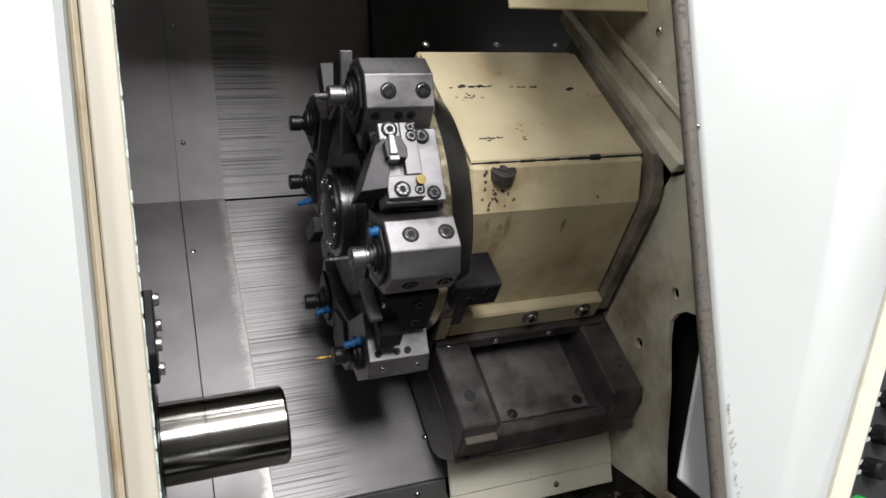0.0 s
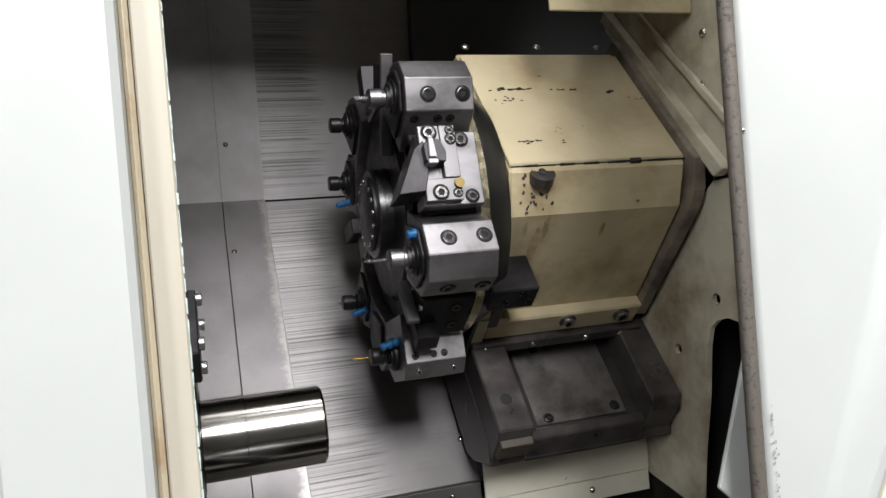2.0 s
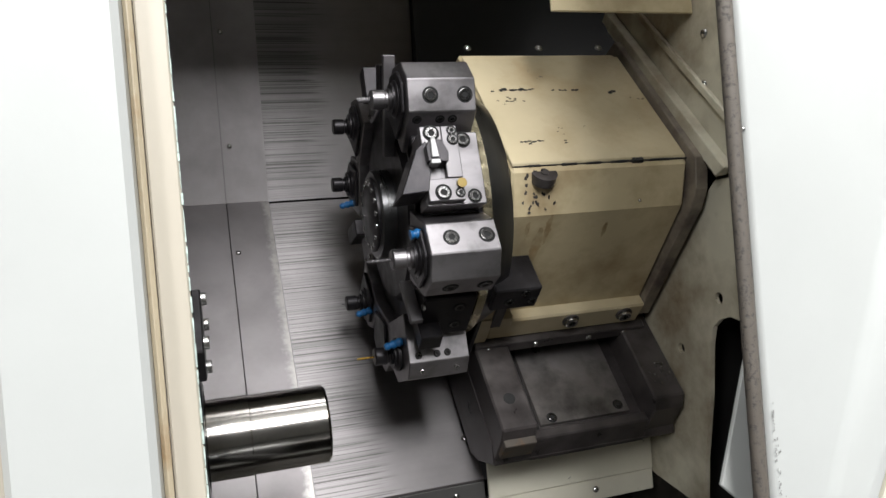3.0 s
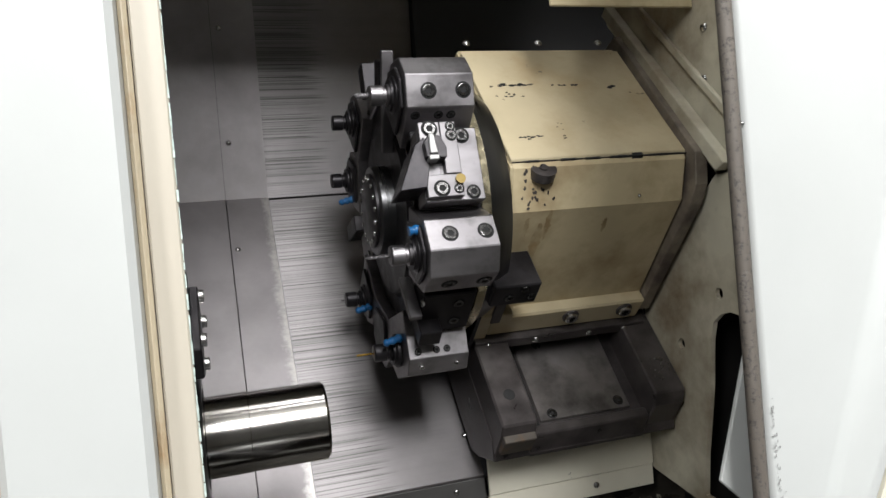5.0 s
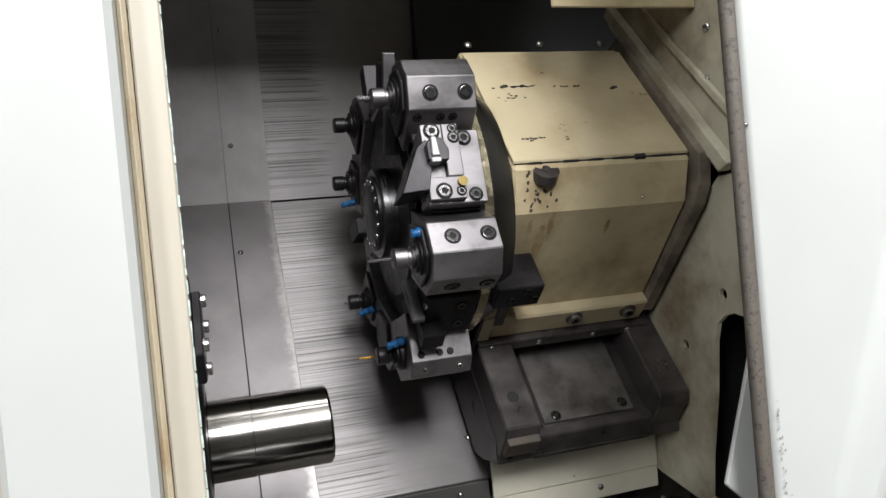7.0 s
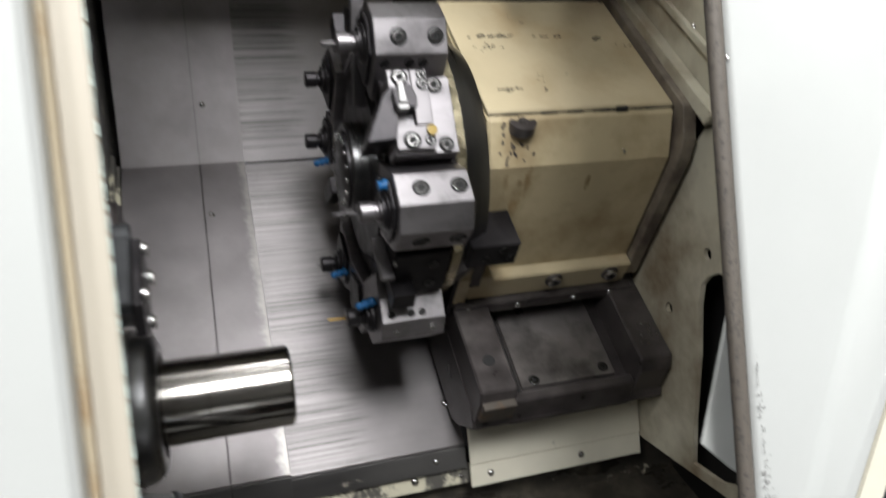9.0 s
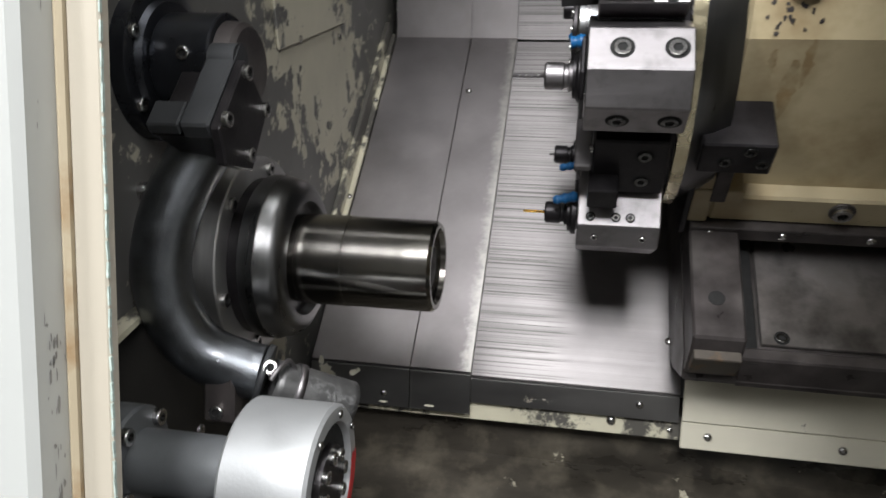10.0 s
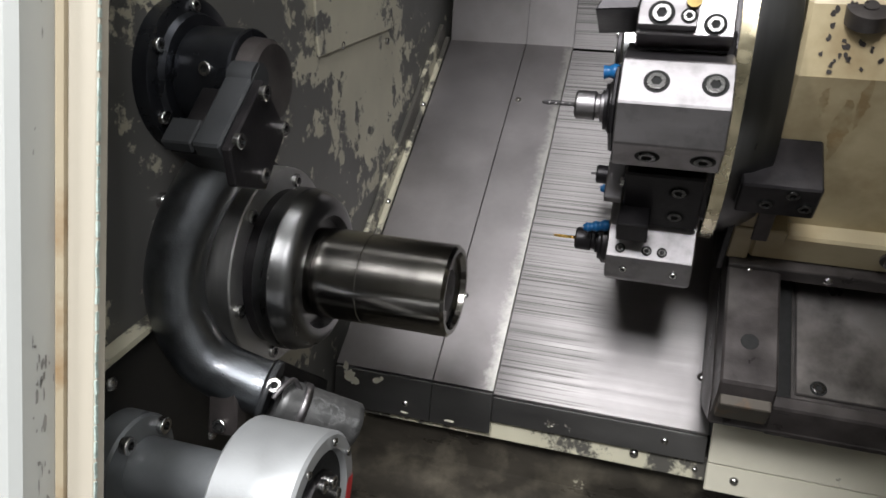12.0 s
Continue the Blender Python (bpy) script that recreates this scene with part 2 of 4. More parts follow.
def tube(points, r, seg=20, steps=10, radii=None):
    """A bent pipe through the points (smooth)."""
    pts = [Vector(p) for p in points]
    path, rad = [], []
    for i in range(len(pts) - 1):
        p0, p1, p2, p3 = pts[max(i - 1, 0)], pts[i], pts[i + 1], pts[min(i + 2, len(pts) - 1)]
        for k in range(steps + (i == len(pts) - 2)):
            t = k / steps
            path.append(0.5 * (2 * p1 + (p2 - p0) * t + (2 * p0 - 5 * p1 + 4 * p2 - p3) * t * t + (3 * p1 - p0 - 3 * p2 + p3) * t ** 3))
            rad.append(r if radii is None else radii[i] * (1 - t) + radii[i + 1] * t)
    bm = bmesh.new()
    rings, side = [], None
    for i, p in enumerate(path):
        d = (path[min(i + 1, len(path) - 1)] - path[max(i - 1, 0)]).normalized()
        side = d.orthogonal().normalized() if side is None else (side - d * side.dot(d)).normalized()
        up = d.cross(side)
        rings.append([bm.verts.new(p + rad[i] * (math.cos(2 * math.pi * k / seg) * side + math.sin(2 * math.pi * k / seg) * up)) for k in range(seg)])
    for a, b in zip(rings, rings[1:]):
        for k in range(seg):
            bm.faces.new((a[k], a[(k + 1) % seg], b[(k + 1) % seg], b[k])).smooth = True
    bm.faces.new(rings[0][::-1])
    bm.faces.new(rings[-1])
    bmesh.ops.recalc_face_normals(bm, faces=bm.faces)
    return bm


def joined(*bms):
    out = bmesh.new()
    for b in bms:
        me = bpy.data.meshes.new("joining")
        b.to_mesh(me)
        b.free()
        out.from_mesh(me)
        bpy.data.meshes.remove(me)
    return out


def part(name, bm, material, parent=None, label="", kind="", category=""):
    me = bpy.data.meshes.new(name)
    bm.to_mesh(me)
    bm.free()
    me.materials.append(material)
    ob = new(name, me)
    if parent:
        ob.parent = parent
        ob.matrix_parent_inverse = Matrix.Translation(-home(parent))
    return tagged(ob, label, category, "", kind)


def home(ob):
    """Where a parent stands: the parts' meshes lie in world places, so only the Empty of a thing is off the origin."""
    return ob.location if ob.data is None else Vector((0, 0, 0))


def thing(name, at, label, category, group="", kind=""):
    ob = new(name)
    ob.location, ob.empty_display_size = at, 0.02
    return tagged(ob, label, category, group, kind)


def screw_mesh(name, sunk):
    """A socket-head cap screw of head radius 1, its axis along z, seated at z = 0."""
    bm = bmesh.new()
    n, rings = 24, []
    prof = [(1.0, 0.0), (1.0, 0.85), (0.9, 1.0), (0.56, 1.0)]
    for r, h in prof:
        rings.append([bm.verts.new((r * math.cos(2 * math.pi * k / n), r * math.sin(2 * math.pi * k / n), h)) for k in range(n)])
    hexr = []
    for h in (1.0, 0.35):
        ring = []
        for k in range(n):
            a = 2 * math.pi * k / n
            w = 0.5 / math.cos((a % (math.pi / 3)) - math.pi / 6)
            ring.append(bm.verts.new((w * math.cos(a), w * math.sin(a), h)))
        hexr.append(ring)
    rings += hexr
    for a, b in zip(rings, rings[1:]):
        for k in range(n):
            bm.faces.new((a[k], a[(k + 1) % n], b[(k + 1) % n], b[k]))
    f = bm.faces.new(rings[-1])
    for q in bm.faces:
        c = q.calc_center_median()
        q.material_index = 1 if (c.x ** 2 + c.y ** 2) ** 0.5 < 0.52 and c.z < 0.99 or q == f else 0
    if sunk:
        # shade of the counterbore round the head, painted as a dark ring on the face
        for r0, r1, h in ((1.0, 1.35, 0.06),):
            a = [bm.verts.new((r0 * math.cos(2 * math.pi * k / n), r0 * math.sin(2 * math.pi * k / n), h)) for k in range(n)]
            b = [bm.verts.new((r1 * math.cos(2 * math.pi * k / n), r1 * math.sin(2 * math.pi * k / n), h)) for k in range(n)]
            for k in range(n):
                bm.faces.new((a[k], b[k], b[(k + 1) % n], a[(k + 1) % n])).material_index = 1
    bmesh.ops.recalc_face_normals(bm, faces=bm.faces)
    me = bpy.data.meshes.new(name)
    bm.to_mesh(me)
    bm.free()
    me.materials.append(BOLT if sunk else SCREW)
    me.materials.append(SOCKET)
    return me


CAP, SUNK = screw_mesh("cap_screw", False), screw_mesh("sunk_screw", True)


def dome_mesh():
    bm = bmesh.new()
    bmesh.ops.create_uvsphere(bm, u_segments=16, v_segments=8, radius=1)
    bmesh.ops.delete(bm, geom=[v for v in bm.verts if v.co.z < -0.05], context="VERTS")
    for v in bm.verts:
        v.co.z *= 0.7
    for f in bm.faces:
        f.smooth = True
    me = bpy.data.meshes.new("button_screw")
    bm.to_mesh(me)
    bm.free()
    me.materials.append(SCREW)
    return me


DOME = dome_mesh()


def screw(parent, at, way, r, mesh=None, height=1.0):
    ob = new("screw", mesh or CAP)
    m = Matrix.Translation(at) @ Vector(way).to_track_quat("Z", "Y").to_matrix().to_4x4() @ Matrix.Diagonal((r, r, r * height, 1))
    if parent:
        ob.parent = parent
        ob.matrix_parent_inverse = Matrix.Translation(-home(parent))
    ob.matrix_basis = m
    return ob


X, E1, E2 = Vector((1, 0, 0)), Vector((0, CS, SN)), Vector((0, -SN, CS))
FRONT, UP = Vector((0, -1, 0)), Vector((0, 0, 1))

# ---- workshop round the machine ----
tagged(part("floor", block(-3, 4, -4, 3, -0.8, -0.75), CONCRETE), "grey concrete workshop floor", "floor", "", "structure")
tagged(part("wall_south", block(-3, 4, -4.1, -4, -0.8, 2.6), PLASTER), "pale painted workshop wall", "wall", "", "structure")
tagged(part("wall_west", block(-3.1, -3, -4, 3, -0.8, 2.6), PLASTER), "pale painted workshop wall", "wall", "", "structure")
tagged(part("wall_east", block(4, 4.1, -4, 3, -0.8, 2.6), PLASTER), "pale painted workshop wall", "wall", "", "structure")
tagged(part("wall_north", block(-3, 4, 3, 3.1, -0.8, 2.6), PLASTER), "pale painted workshop wall", "wall", "", "structure")
tagged(part("ceiling", block(-3, 4, -4, 3, 2.6, 2.7), PLASTER), "pale workshop ceiling", "ceiling", "", "structure")

# ---- enclosure of the lathe ----
BED = -0.772
HEAD_X = 0.505
CREASE_U = 1.534
CY, CZ = uv(CREASE_U, BED)

def plate_with_holes(outer, holes, x0, x1):
    """A sheet across x with openings through it; outlines of (y, z)."""
    bm = bmesh.new()
    loops = []
    for x in (x0, x1):
        edges = []
        for loop in (outer, *holes):
            vs = [bm.verts.new((x, y, z)) for y, z in loop]
            loops.append(vs)
            edges += [bm.edges.new((vs[i], vs[(i + 1) % len(vs)])) for i in range(len(vs))]
        bmesh.ops.triangle_fill(bm, use_beauty=True, use_dissolve=False, edges=edges)
    n = len(loops) // 2
    for a, b in zip(loops[:n], loops[n:]):
        for i in range(len(a)):
            j = (i + 1) % len(a)
            bm.faces.new((a[i], a[j], b[j], b[i]))
    bmesh.ops.recalc_face_normals(bm, faces=bm.faces)
    return bm


def round_hole(c, r, n=20):
    return [(c[0] + r * math.cos(2 * math.pi * k / n), c[1] + r * math.sin(2 * math.pi * k / n)) for k in range(n)]


def scratched_sheet():
    """Brushed steel: long wiper scratches along x that end unevenly."""
    m = bpy.data.materials.new("scratched_steel_sheet")
    m.use_nodes = True
    nt = m.node_tree
    bs = nt.nodes["Principled BSDF"]
    fine = grain(nt, 1.0, 3, (1.6, 420, 420), 0.7)
    mid = grain(nt, 1.0, 2, (0.8, 120, 120), 0.6)
    ends = grain(nt, 1.0, 1, (0.0, 260, 260), 0.5)
    cloud = grain(nt, 9, 4)
    co = nt.nodes.new("ShaderNodeTexCoord")
    sep = nt.nodes.new("ShaderNodeSeparateXYZ")
    nt.links.new(co.outputs["Object"], sep.inputs[0])

    def maths(op, a, b):
        q = nt.nodes.new("ShaderNodeMath")
        q.operation = op
        for s, v in ((0, a), (1, b)):
            if isinstance(v, (int, float)):
                q.inputs[s].default_value = v
            else:
                nt.links.new(v, q.inputs[s])
        return q.outputs[0]

    far = maths("ADD", sep.outputs[0], maths("MULTIPLY", ends.outputs[0], 0.10))
    inside = ramp(nt, maths("MULTIPLY", far, 1.0), [(0.82, (1, 1, 1)), (0.845, (0, 0, 0))])
    streak = maths("MULTIPLY", ramp(nt, fine.outputs[0], [(0.49, (0, 0, 0)), (0.64, (1, 1, 1))]).outputs[0], inside.outputs[0])
    broad = maths("MULTIPLY", ramp(nt, mid.outputs[0], [(0.5, (0, 0, 0)), (0.75, (1, 1, 1))]).outputs[0], inside.outputs[0])
    base = ramp(nt, cloud.outputs[0], [(0.3, (0.225, 0.211, 0.213)), (0.75, (0.305, 0.288, 0.287))]).outputs[0]
    c1 = blend(nt, broad, base, (0.17, 0.165, 0.16))
    c2 = blend(nt, streak, c1, (0.09, 0.087, 0.083))
    nt.links.new(c2, bs.inputs["Base Color"])
    bs.inputs["Metallic"].default_value = 0.75
    nt.links.new(ramp(nt, mid.outputs[0], [(0.3, (0.42,) * 3), (0.7, (0.54,) * 3)]).outputs[0], bs.inputs["Roughness"])
    b = nt.nodes.new("ShaderNodeBump")
    b.inputs["Strength"].default_value, b.inputs["Distance"].default_value = 0.35, 0.0006
    nt.links.new(fine.outputs[0], b.inputs["Height"])
    nt.links.new(b.outputs[0], bs.inputs["Normal"])
    return m


def brushed(m, amount, y=0.5, z=0.866, x=0.0):
    """Scratched or turned metal: the gloss spreads across the scratches, along the given way."""
    t = m.node_tree
    way = t.nodes.new("ShaderNodeCombineXYZ")
    for i, v in enumerate((x, y, z)):
        way.inputs[i].default_value = v
    sh = t.nodes["Principled BSDF"]
    sh.inputs["Anisotropic"].default_value = amount
    t.links.new(way.outputs[0], sh.inputs["Tangent"])


SCRATCHED = scratched_sheet()
brushed(SCRATCHED, 0.9)
brushed(SHEET, 0.35)
for m, amount in ((TURNED, 0.6), (NOSE, 0.3), (RING, 0.3)):
    brushed(m, amount, 0.0, 0.0, 1.0)

SHEET_EDGE = SHEET.copy()
SHEET_EDGE.name = "steel_sheet_with_scuffed_edge"
nt = SHEET_EDGE.node_tree
geo = nt.nodes.new("ShaderNodeTexCoord")
sepx = nt.nodes.new("ShaderNodeSeparateXYZ")
nt.links.new(geo.outputs["Object"], sepx.inputs[0])
addn = nt.nodes.new("ShaderNodeMath")
addn.operation = "MULTIPLY_ADD"
addn.inputs[1].default_value = 0.045
nt.links.new(grain(nt, 55, 8, None, 0.75).outputs[0], addn.inputs[0])
nt.links.new(sepx.outputs[0], addn.inputs[2])
scuff = ramp(nt, addn.outputs[0], [(0.704, (0, 0, 0)), (0.716, (0.75, 0.75, 0.75))])
shader = nt.nodes["Principled BSDF"]
was = shader.inputs["Base Color"].links[0].from_socket
nt.links.new(blend(nt, scuff.outputs[0], was, (0.62, 0.6, 0.57)), shader.inputs["Base Color"])

# sheets beside the spindle: a slanted one, an upright one above it and a lip
LY, LZ = uv(1.018, BED)
guard = thing("way_cover", bed(0.61, 1.02, BED), "dull steel cover sheet folded over the slanted bed", "way cover")
for x0, x1 in ((0.5172, 0.6277), (0.6283, 0.694)):
    part("slanted_sheet", bed_block(x0, x1, 1.018, CREASE_U, BED - 0.003, BED + 0.002, 0.0006), SHEET_EDGE if x1 > 0.65 else SHEET, guard)
    part("upright_sheet", prism([(CY, CZ + 0.001), (CY + 0.004, CZ + 0.001), (CY - 0.058, 1.25), (CY - 0.062, 1.25)], x0, x1), SHEET, guard)
    part("front_lip", block(x0, x1, LY - 0.002, LY + 0.002, 0.217, LZ - 0.0015, 0.0005), SHEET_DARK, guard)
random.seed(8)
for u in (1.427, 1.124):
    screw(guard, bed(0.638, u, BED + 0.002), E2, 0.0042, DOME)
for z in (0.741, 0.917):
    screw(guard, (0.64, CY - 0.105 * (z - CZ), z), FRONT, 0.0042, DOME)
# angle strip between cover and headstock wall
strip = thing("edge_strip", bed(0.52, 1.2, BED), "cream edge strip screwed along the headstock wall", "trim strip", "", "structure")
part("strip", bed_block(0.505, 0.5165, 1.10, CREASE_U, BED + 0.002, BED + 0.008, 0.0015), CREAM_WORN, strip)
part("strip", bed_block(0.505, 0.511, 1.10, CREASE_U, BED + 0.008, BED + 0.03, 0.001), CREAM_WORN, strip)
for u in (1.40, 1.235, 1.13):
    screw(strip, bed(0.5125, u, BED + 0.008), E2, 0.004, DOME)

bm = bmesh.new()
for cx, cz, w, h_ in ((0.534, 0.252, 0.008, 0.009), (0.541, 0.247, 0.007, 0.006), (0.529, 0.262, 0.004, 0.006), (0.566, 0.252, 0.006, 0.004), (0.571, 0.255, 0.003, 0.003), (0.60, 0.222, 0.006, 0.0015), (0.65, 0.2225, 0.008, 0.0015)):
    ring = []
    for q in range(14):
        a_, r_ = 2 * math.pi * q / 14, random.uniform(0.6, 1.0)
        ring.append(bm.verts.new((cx + w * r_ * math.cos(a_), LY - 0.0026, cz + h_ * r_ * math.sin(a_))))
    bm.faces.new(ring)
part("paint_patch", bm, CREAM_PALE, guard, "cream paint left on the lip", "stuff")

cover = thing("sliding_way_cover", bed(0.8, 1.02, BED), "brushed steel sliding way cover with wiper scratches", "way cover")
part("slanted_sheet", bed_block(0.66, 0.907, 1.018, CREASE_U, BED - 0.0115, BED - 0.0045, 0.0006), SCRATCHED, cover)
part("front_lip", block(0.66, 0.907, LY + 0.0045, LY + 0.008, 0.228, LZ - 0.007, 0.0005), SHEET_DARK, cover)
part("upright_sheet", prism([(CY + 0.006, CZ), (CY + 0.010, CZ), (CY - 0.052, 1.25), (CY - 0.056, 1.25)], 0.66, 0.95), SCRATCHED, cover)
screw(cover, bed(0.897, 1.076, BED - 0.0045), E2, 0.005, DOME)
screw(cover, (0.868, LY + 0.0045, 0.243), FRONT, 0.004, DOME)

# ---- walls of the enclosure ----
head = part("wall_headstock", block(0.44, HEAD_X, 0.806, 1.7, 0.0, 1.25), HEADPAINT)
tagged(head, "worn cream headstock wall with bare dark patches", "wall", "", "structure")
low = part("wall_recess", prism([(0.81, 0.0), (1.24, 0.0), (1.24, 0.245), (1.08, 0.325), (0.955, 0.384), (0.81, 0.336)], HEAD_X + 0.001, 0.512, 0.001), NEAR_BLACK)
tagged(low, "near-black lower panel of the headstock wall", "wall", "", "structure")
rib = part("trim", prism([(0.81, 0.336), (0.955, 0.384), (0.955, 0.388), (0.81, 0.342)], HEAD_X + 0.001, 0.518), CREAM_WORN)
tagged(rib, "chipped cream ridge on the headstock wall", "trim", "", "structure")
pane = thing("inspection_cover", (0.506, 1.25, 0.6), "cream triangular cover plate with chipped edges", "cover plate")
part("plate", prism([(1.164, 0.64), (1.183, 0.582), (1.369, 0.636), (1.369, 0.72), (1.2, 0.72)], HEAD_X, 0.508, 0.001), HEADPAINT, pane)
tagged(part("wall_back", block(0.4, 2.0, 1.7, 1.75, 0.0, 1.25), DARK), "dark back wall of the machine", "wall", "", "structure")
tagged(part("ceiling_enclosure", block(0.4, 2.0, 1.03, 1.75, 1.25, 1.3), CREAM_PALE), "cream roof of the machine enclosure", "ceiling", "", "structure")
tagged(part("wall_front", block(0.588, 0.9, 0.803, 0.83, 0.0, 0.27), GREASY), "dark sill below the door opening", "wall", "", "structure")
# Unseen panel, its lower edge set to keep lamp light off the upper sheets.
tagged(part("wall_front_top", block(0.3, 2.0, 0.8135, 0.829, 1.10, 1.45), WHITE), "unseen white panel over the door opening that shades the upper sheets", "wall", "", "structure")
tagged(part("wall_far", block(1.55, 1.6, 0.86, 1.7, 0.0, 1.25), CREAM_PALE), "cream far end wall of the machine", "wall", "", "structure")
tagged(part("wall_black", block(0.952, 1.5, 1.55, 1.57, 0.3, 1.25), DARK), "near-black sheet behind the turret", "wall", "", "structure")

# chip pan below the bed
apron = part("apron", prism([(1.262, 0.236), (1.285, 0.236), (1.285, 0.16), (1.16, 0.10), (0.9, 0.03), (0.9, 0.02), (1.3, 0.02), (1.3, 0.24)], 0.512, 1.5, 0.0), PAN)
tagged(apron, "oily chip pan with flaking cream paint", "chip pan", "", "structure")
rail = part("rail", block(0.53, 1.148, 1.2615, 1.276, 0.207, 0.232, 0.001), CREAM_WORN)
tagged(rail, "chipped cream rail above the chip pan", "rail", "", "structure")
for x in (0.841, 1.06):
    screw(rail, (x, 1.2615, 0.221), FRONT, 0.005, DOME)
for x in (0.90, 0.935):
    screw(rail, (x, 1.2615, 0.217), FRONT, 0.003, DOME)

# ---- doors ----
left = thing("door_1", (0.53, 0.8, 0.0), "white enclosure panel with beige edge trim", "door", "", "structure")
part("trim", block(0.5715, 0.588, 0.8045, 0.812, 0.0, 1.25, 0.0012), BEIGE, left)
part("trim", block(0.5663, 0.571, 0.8015, 0.812, 0.0, 1.25, 0.002), BEIGE_STAINED, left, "brown-stained beige ridge")
part("panel", block(0.495, 0.566, 0.781, 0.8125, 0.0, 1.25, 0.004), WHITE, left)
random.seed(21)


def flake(bm, at, a, b, rx, ry, n_=8):
    """A ragged flat flake round a point, spread along two directions."""
    ring = []
    for q in range(n_):
        w, r = 2 * math.pi * q / n_, random.uniform(0.4, 1.0)
        ring.append(bm.verts.new(at + a * (rx * r * math.cos(w)) + b * (ry * r * math.sin(w))))
    bm.faces.new(ring)


bm = bmesh.new()
for k in range(46):
    z = 0.30 + 0.125 * random.random() ** 1.3
    flake(bm, Vector((0.5663, random.gauss(0.7955, 0.0024), z)), Vector((0, 1, 0)), Vector((0, 0, 1)), random.uniform(0.0004, 0.0016), random.uniform(0.001, 0.006))
for k in range(14):
    flake(bm, Vector((0.5663, random.uniform(0.787, 0.80), random.uniform(0.30, 0.62))), Vector((0, 1, 0)), Vector((0, 0, 1)), 0.0005, random.uniform(0.0006, 0.003))
part("paint_chip", bm, CHIP_GREY, left, "grey scuffs where the paint has rubbed off", "stuff")
bm = bmesh.new()
z = 0.05
while z < 1.0:
    h_ = random.uniform(0.002, 0.009)
    bmesh.ops.create_cube(bm, size=1, matrix=Matrix.Translation((0.5882, 0.8052, z + h_ / 2)) @ Euler((random.uniform(-0.1, 0.1), 0, 0)).to_matrix().to_4x4() @ Matrix.Diagonal((random.uniform(0.0003, 0.0012), 0.0016, h_, 1)))
    z += h_ * random.uniform(0.9, 1.5)
part("chipped_edge", bm, TEAL, left, "pale green flaking edge of the trim", "stuff")
part("side_panel", block(0.1, 0.494, 0.80, 0.83, 0.0, 1.25, 0.003), BEIGE, left)
right = thing("door_2", (0.98, 0.8, 0.0), "white sliding door with a worn edge seal", "door", "", "structure")
part("seal", rod((0.9568, 0.8055, 0.0), (0.9568, 0.8055, 1.25), 0.0055), RUBBER, right)


def bend(z):
    """Where the door's face bends forwards, and where it ends, at a height."""
    z = max(z, 0.25)
    return 1.006 + 0.36 * (z - 0.34), 1.035 + 0.514 * (z - 0.349)


bm = bmesh.new()
rows = []
for z in (0.0, 0.25, 0.5, 0.75, 1.0, 1.25):
    xb, xd = bend(z)
    dx = xd - xb
    ring = [(0.9625, 0.81), (0.9625, 0.808), (0.9632, 0.804), (0.9647, 0.8012), (0.9665, 0.80), (xb - 0.006, 0.80), (xb, 0.7985), (xb + 0.005, 0.795), (xd - 0.003, 0.783), (xd, 0.785), (xd, 0.81)]
    rows.append([bm.verts.new((x, q, z)) for x, q in ring])
for lo_, hi_ in zip(rows, rows[1:]):
    for i in range(11):
        f = bm.faces.new((lo_[i], lo_[(i + 1) % 11], hi_[(i + 1) % 11], hi_[i]))
        f.smooth = 1 <= i <= 7
bm.faces.new(rows[0][::-1])
bm.faces.new(rows[-1])
bmesh.ops.recalc_face_normals(bm, faces=bm.faces)
part("panel", bm, WHITE, right)
bm = bmesh.new()
for k in range(90):
    z = 0.335 + 0.10 * random.random() ** 2
    flake(bm, Vector((0.9658 + abs(random.gauss(0, 0.0035)) * (0.45 - z) / 0.1, 0.7995 + 0.0005 * random.random() - 0.0012, z)), Vector((1, 0, 0)), Vector((0, 0, 1)), random.uniform(0.0003, 0.0011), random.uniform(0.0005, 0.002))
part("paint_chip", bm, CHIP_GREY, right, "dark specks of lost paint beside the seal", "stuff")
screw(right, (0.9625, 0.803, 0.628), (-0.6, -0.8, 0), 0.0018, DOME)
bm = bmesh.new()
corners = ((0.984, 0.475), (0.949, 0.367), (0.972, 0.345), (1.1, 0.25), (1.1, 0.475))
near_, far_ = ([bm.verts.new((x, y, z)) for x, z in corners] for y in (0.838, 0.842))
bm.faces.new(near_)
bm.faces.new(far_[::-1])
for i in range(5):
    bm.faces.new((near_[i], far_[i], far_[(i + 1) % 5], near_[(i + 1) % 5]))
bmesh.ops.recalc_face_normals(bm, faces=bm.faces)
wing = part("guard_plate", rounded(bm, 0.0008), WHITE)
tagged(wing, "pale folded guard plate behind the door", "guard plate")

panel = thing("control_panel", (1.12, 0.79, 0.34), "dark control panel with buttons in a cream frame", "control panel")


def slanted(s0, s1, y0, y1, z0, z1):
    """A block whose sides run along the door's slanted end."""
    bm = bmesh.new()
    vs = [bm.verts.new((bend(z)[1] + s_, y, z)) for z in (z0, z1) for s_, y in ((s0, y0), (s1, y0), (s1, y1), (s0, y1))]
    for f in ((3, 2, 1, 0), (4, 5, 6, 7), (0, 1, 5, 4), (1, 2, 6, 5), (2, 3, 7, 6), (3, 0, 4, 7)):
        bm.faces.new([vs[i] for i in f])
    return rounded(bm, 0.001)


part("frame", slanted(0.003, 0.024, 0.784, 0.80, 0.26, 0.9), CREAM_PALE, panel)
part("inner_frame", slanted(0.0245, 0.0275, 0.786, 0.80, 0.26, 0.9), GREY_LIGHT, panel)
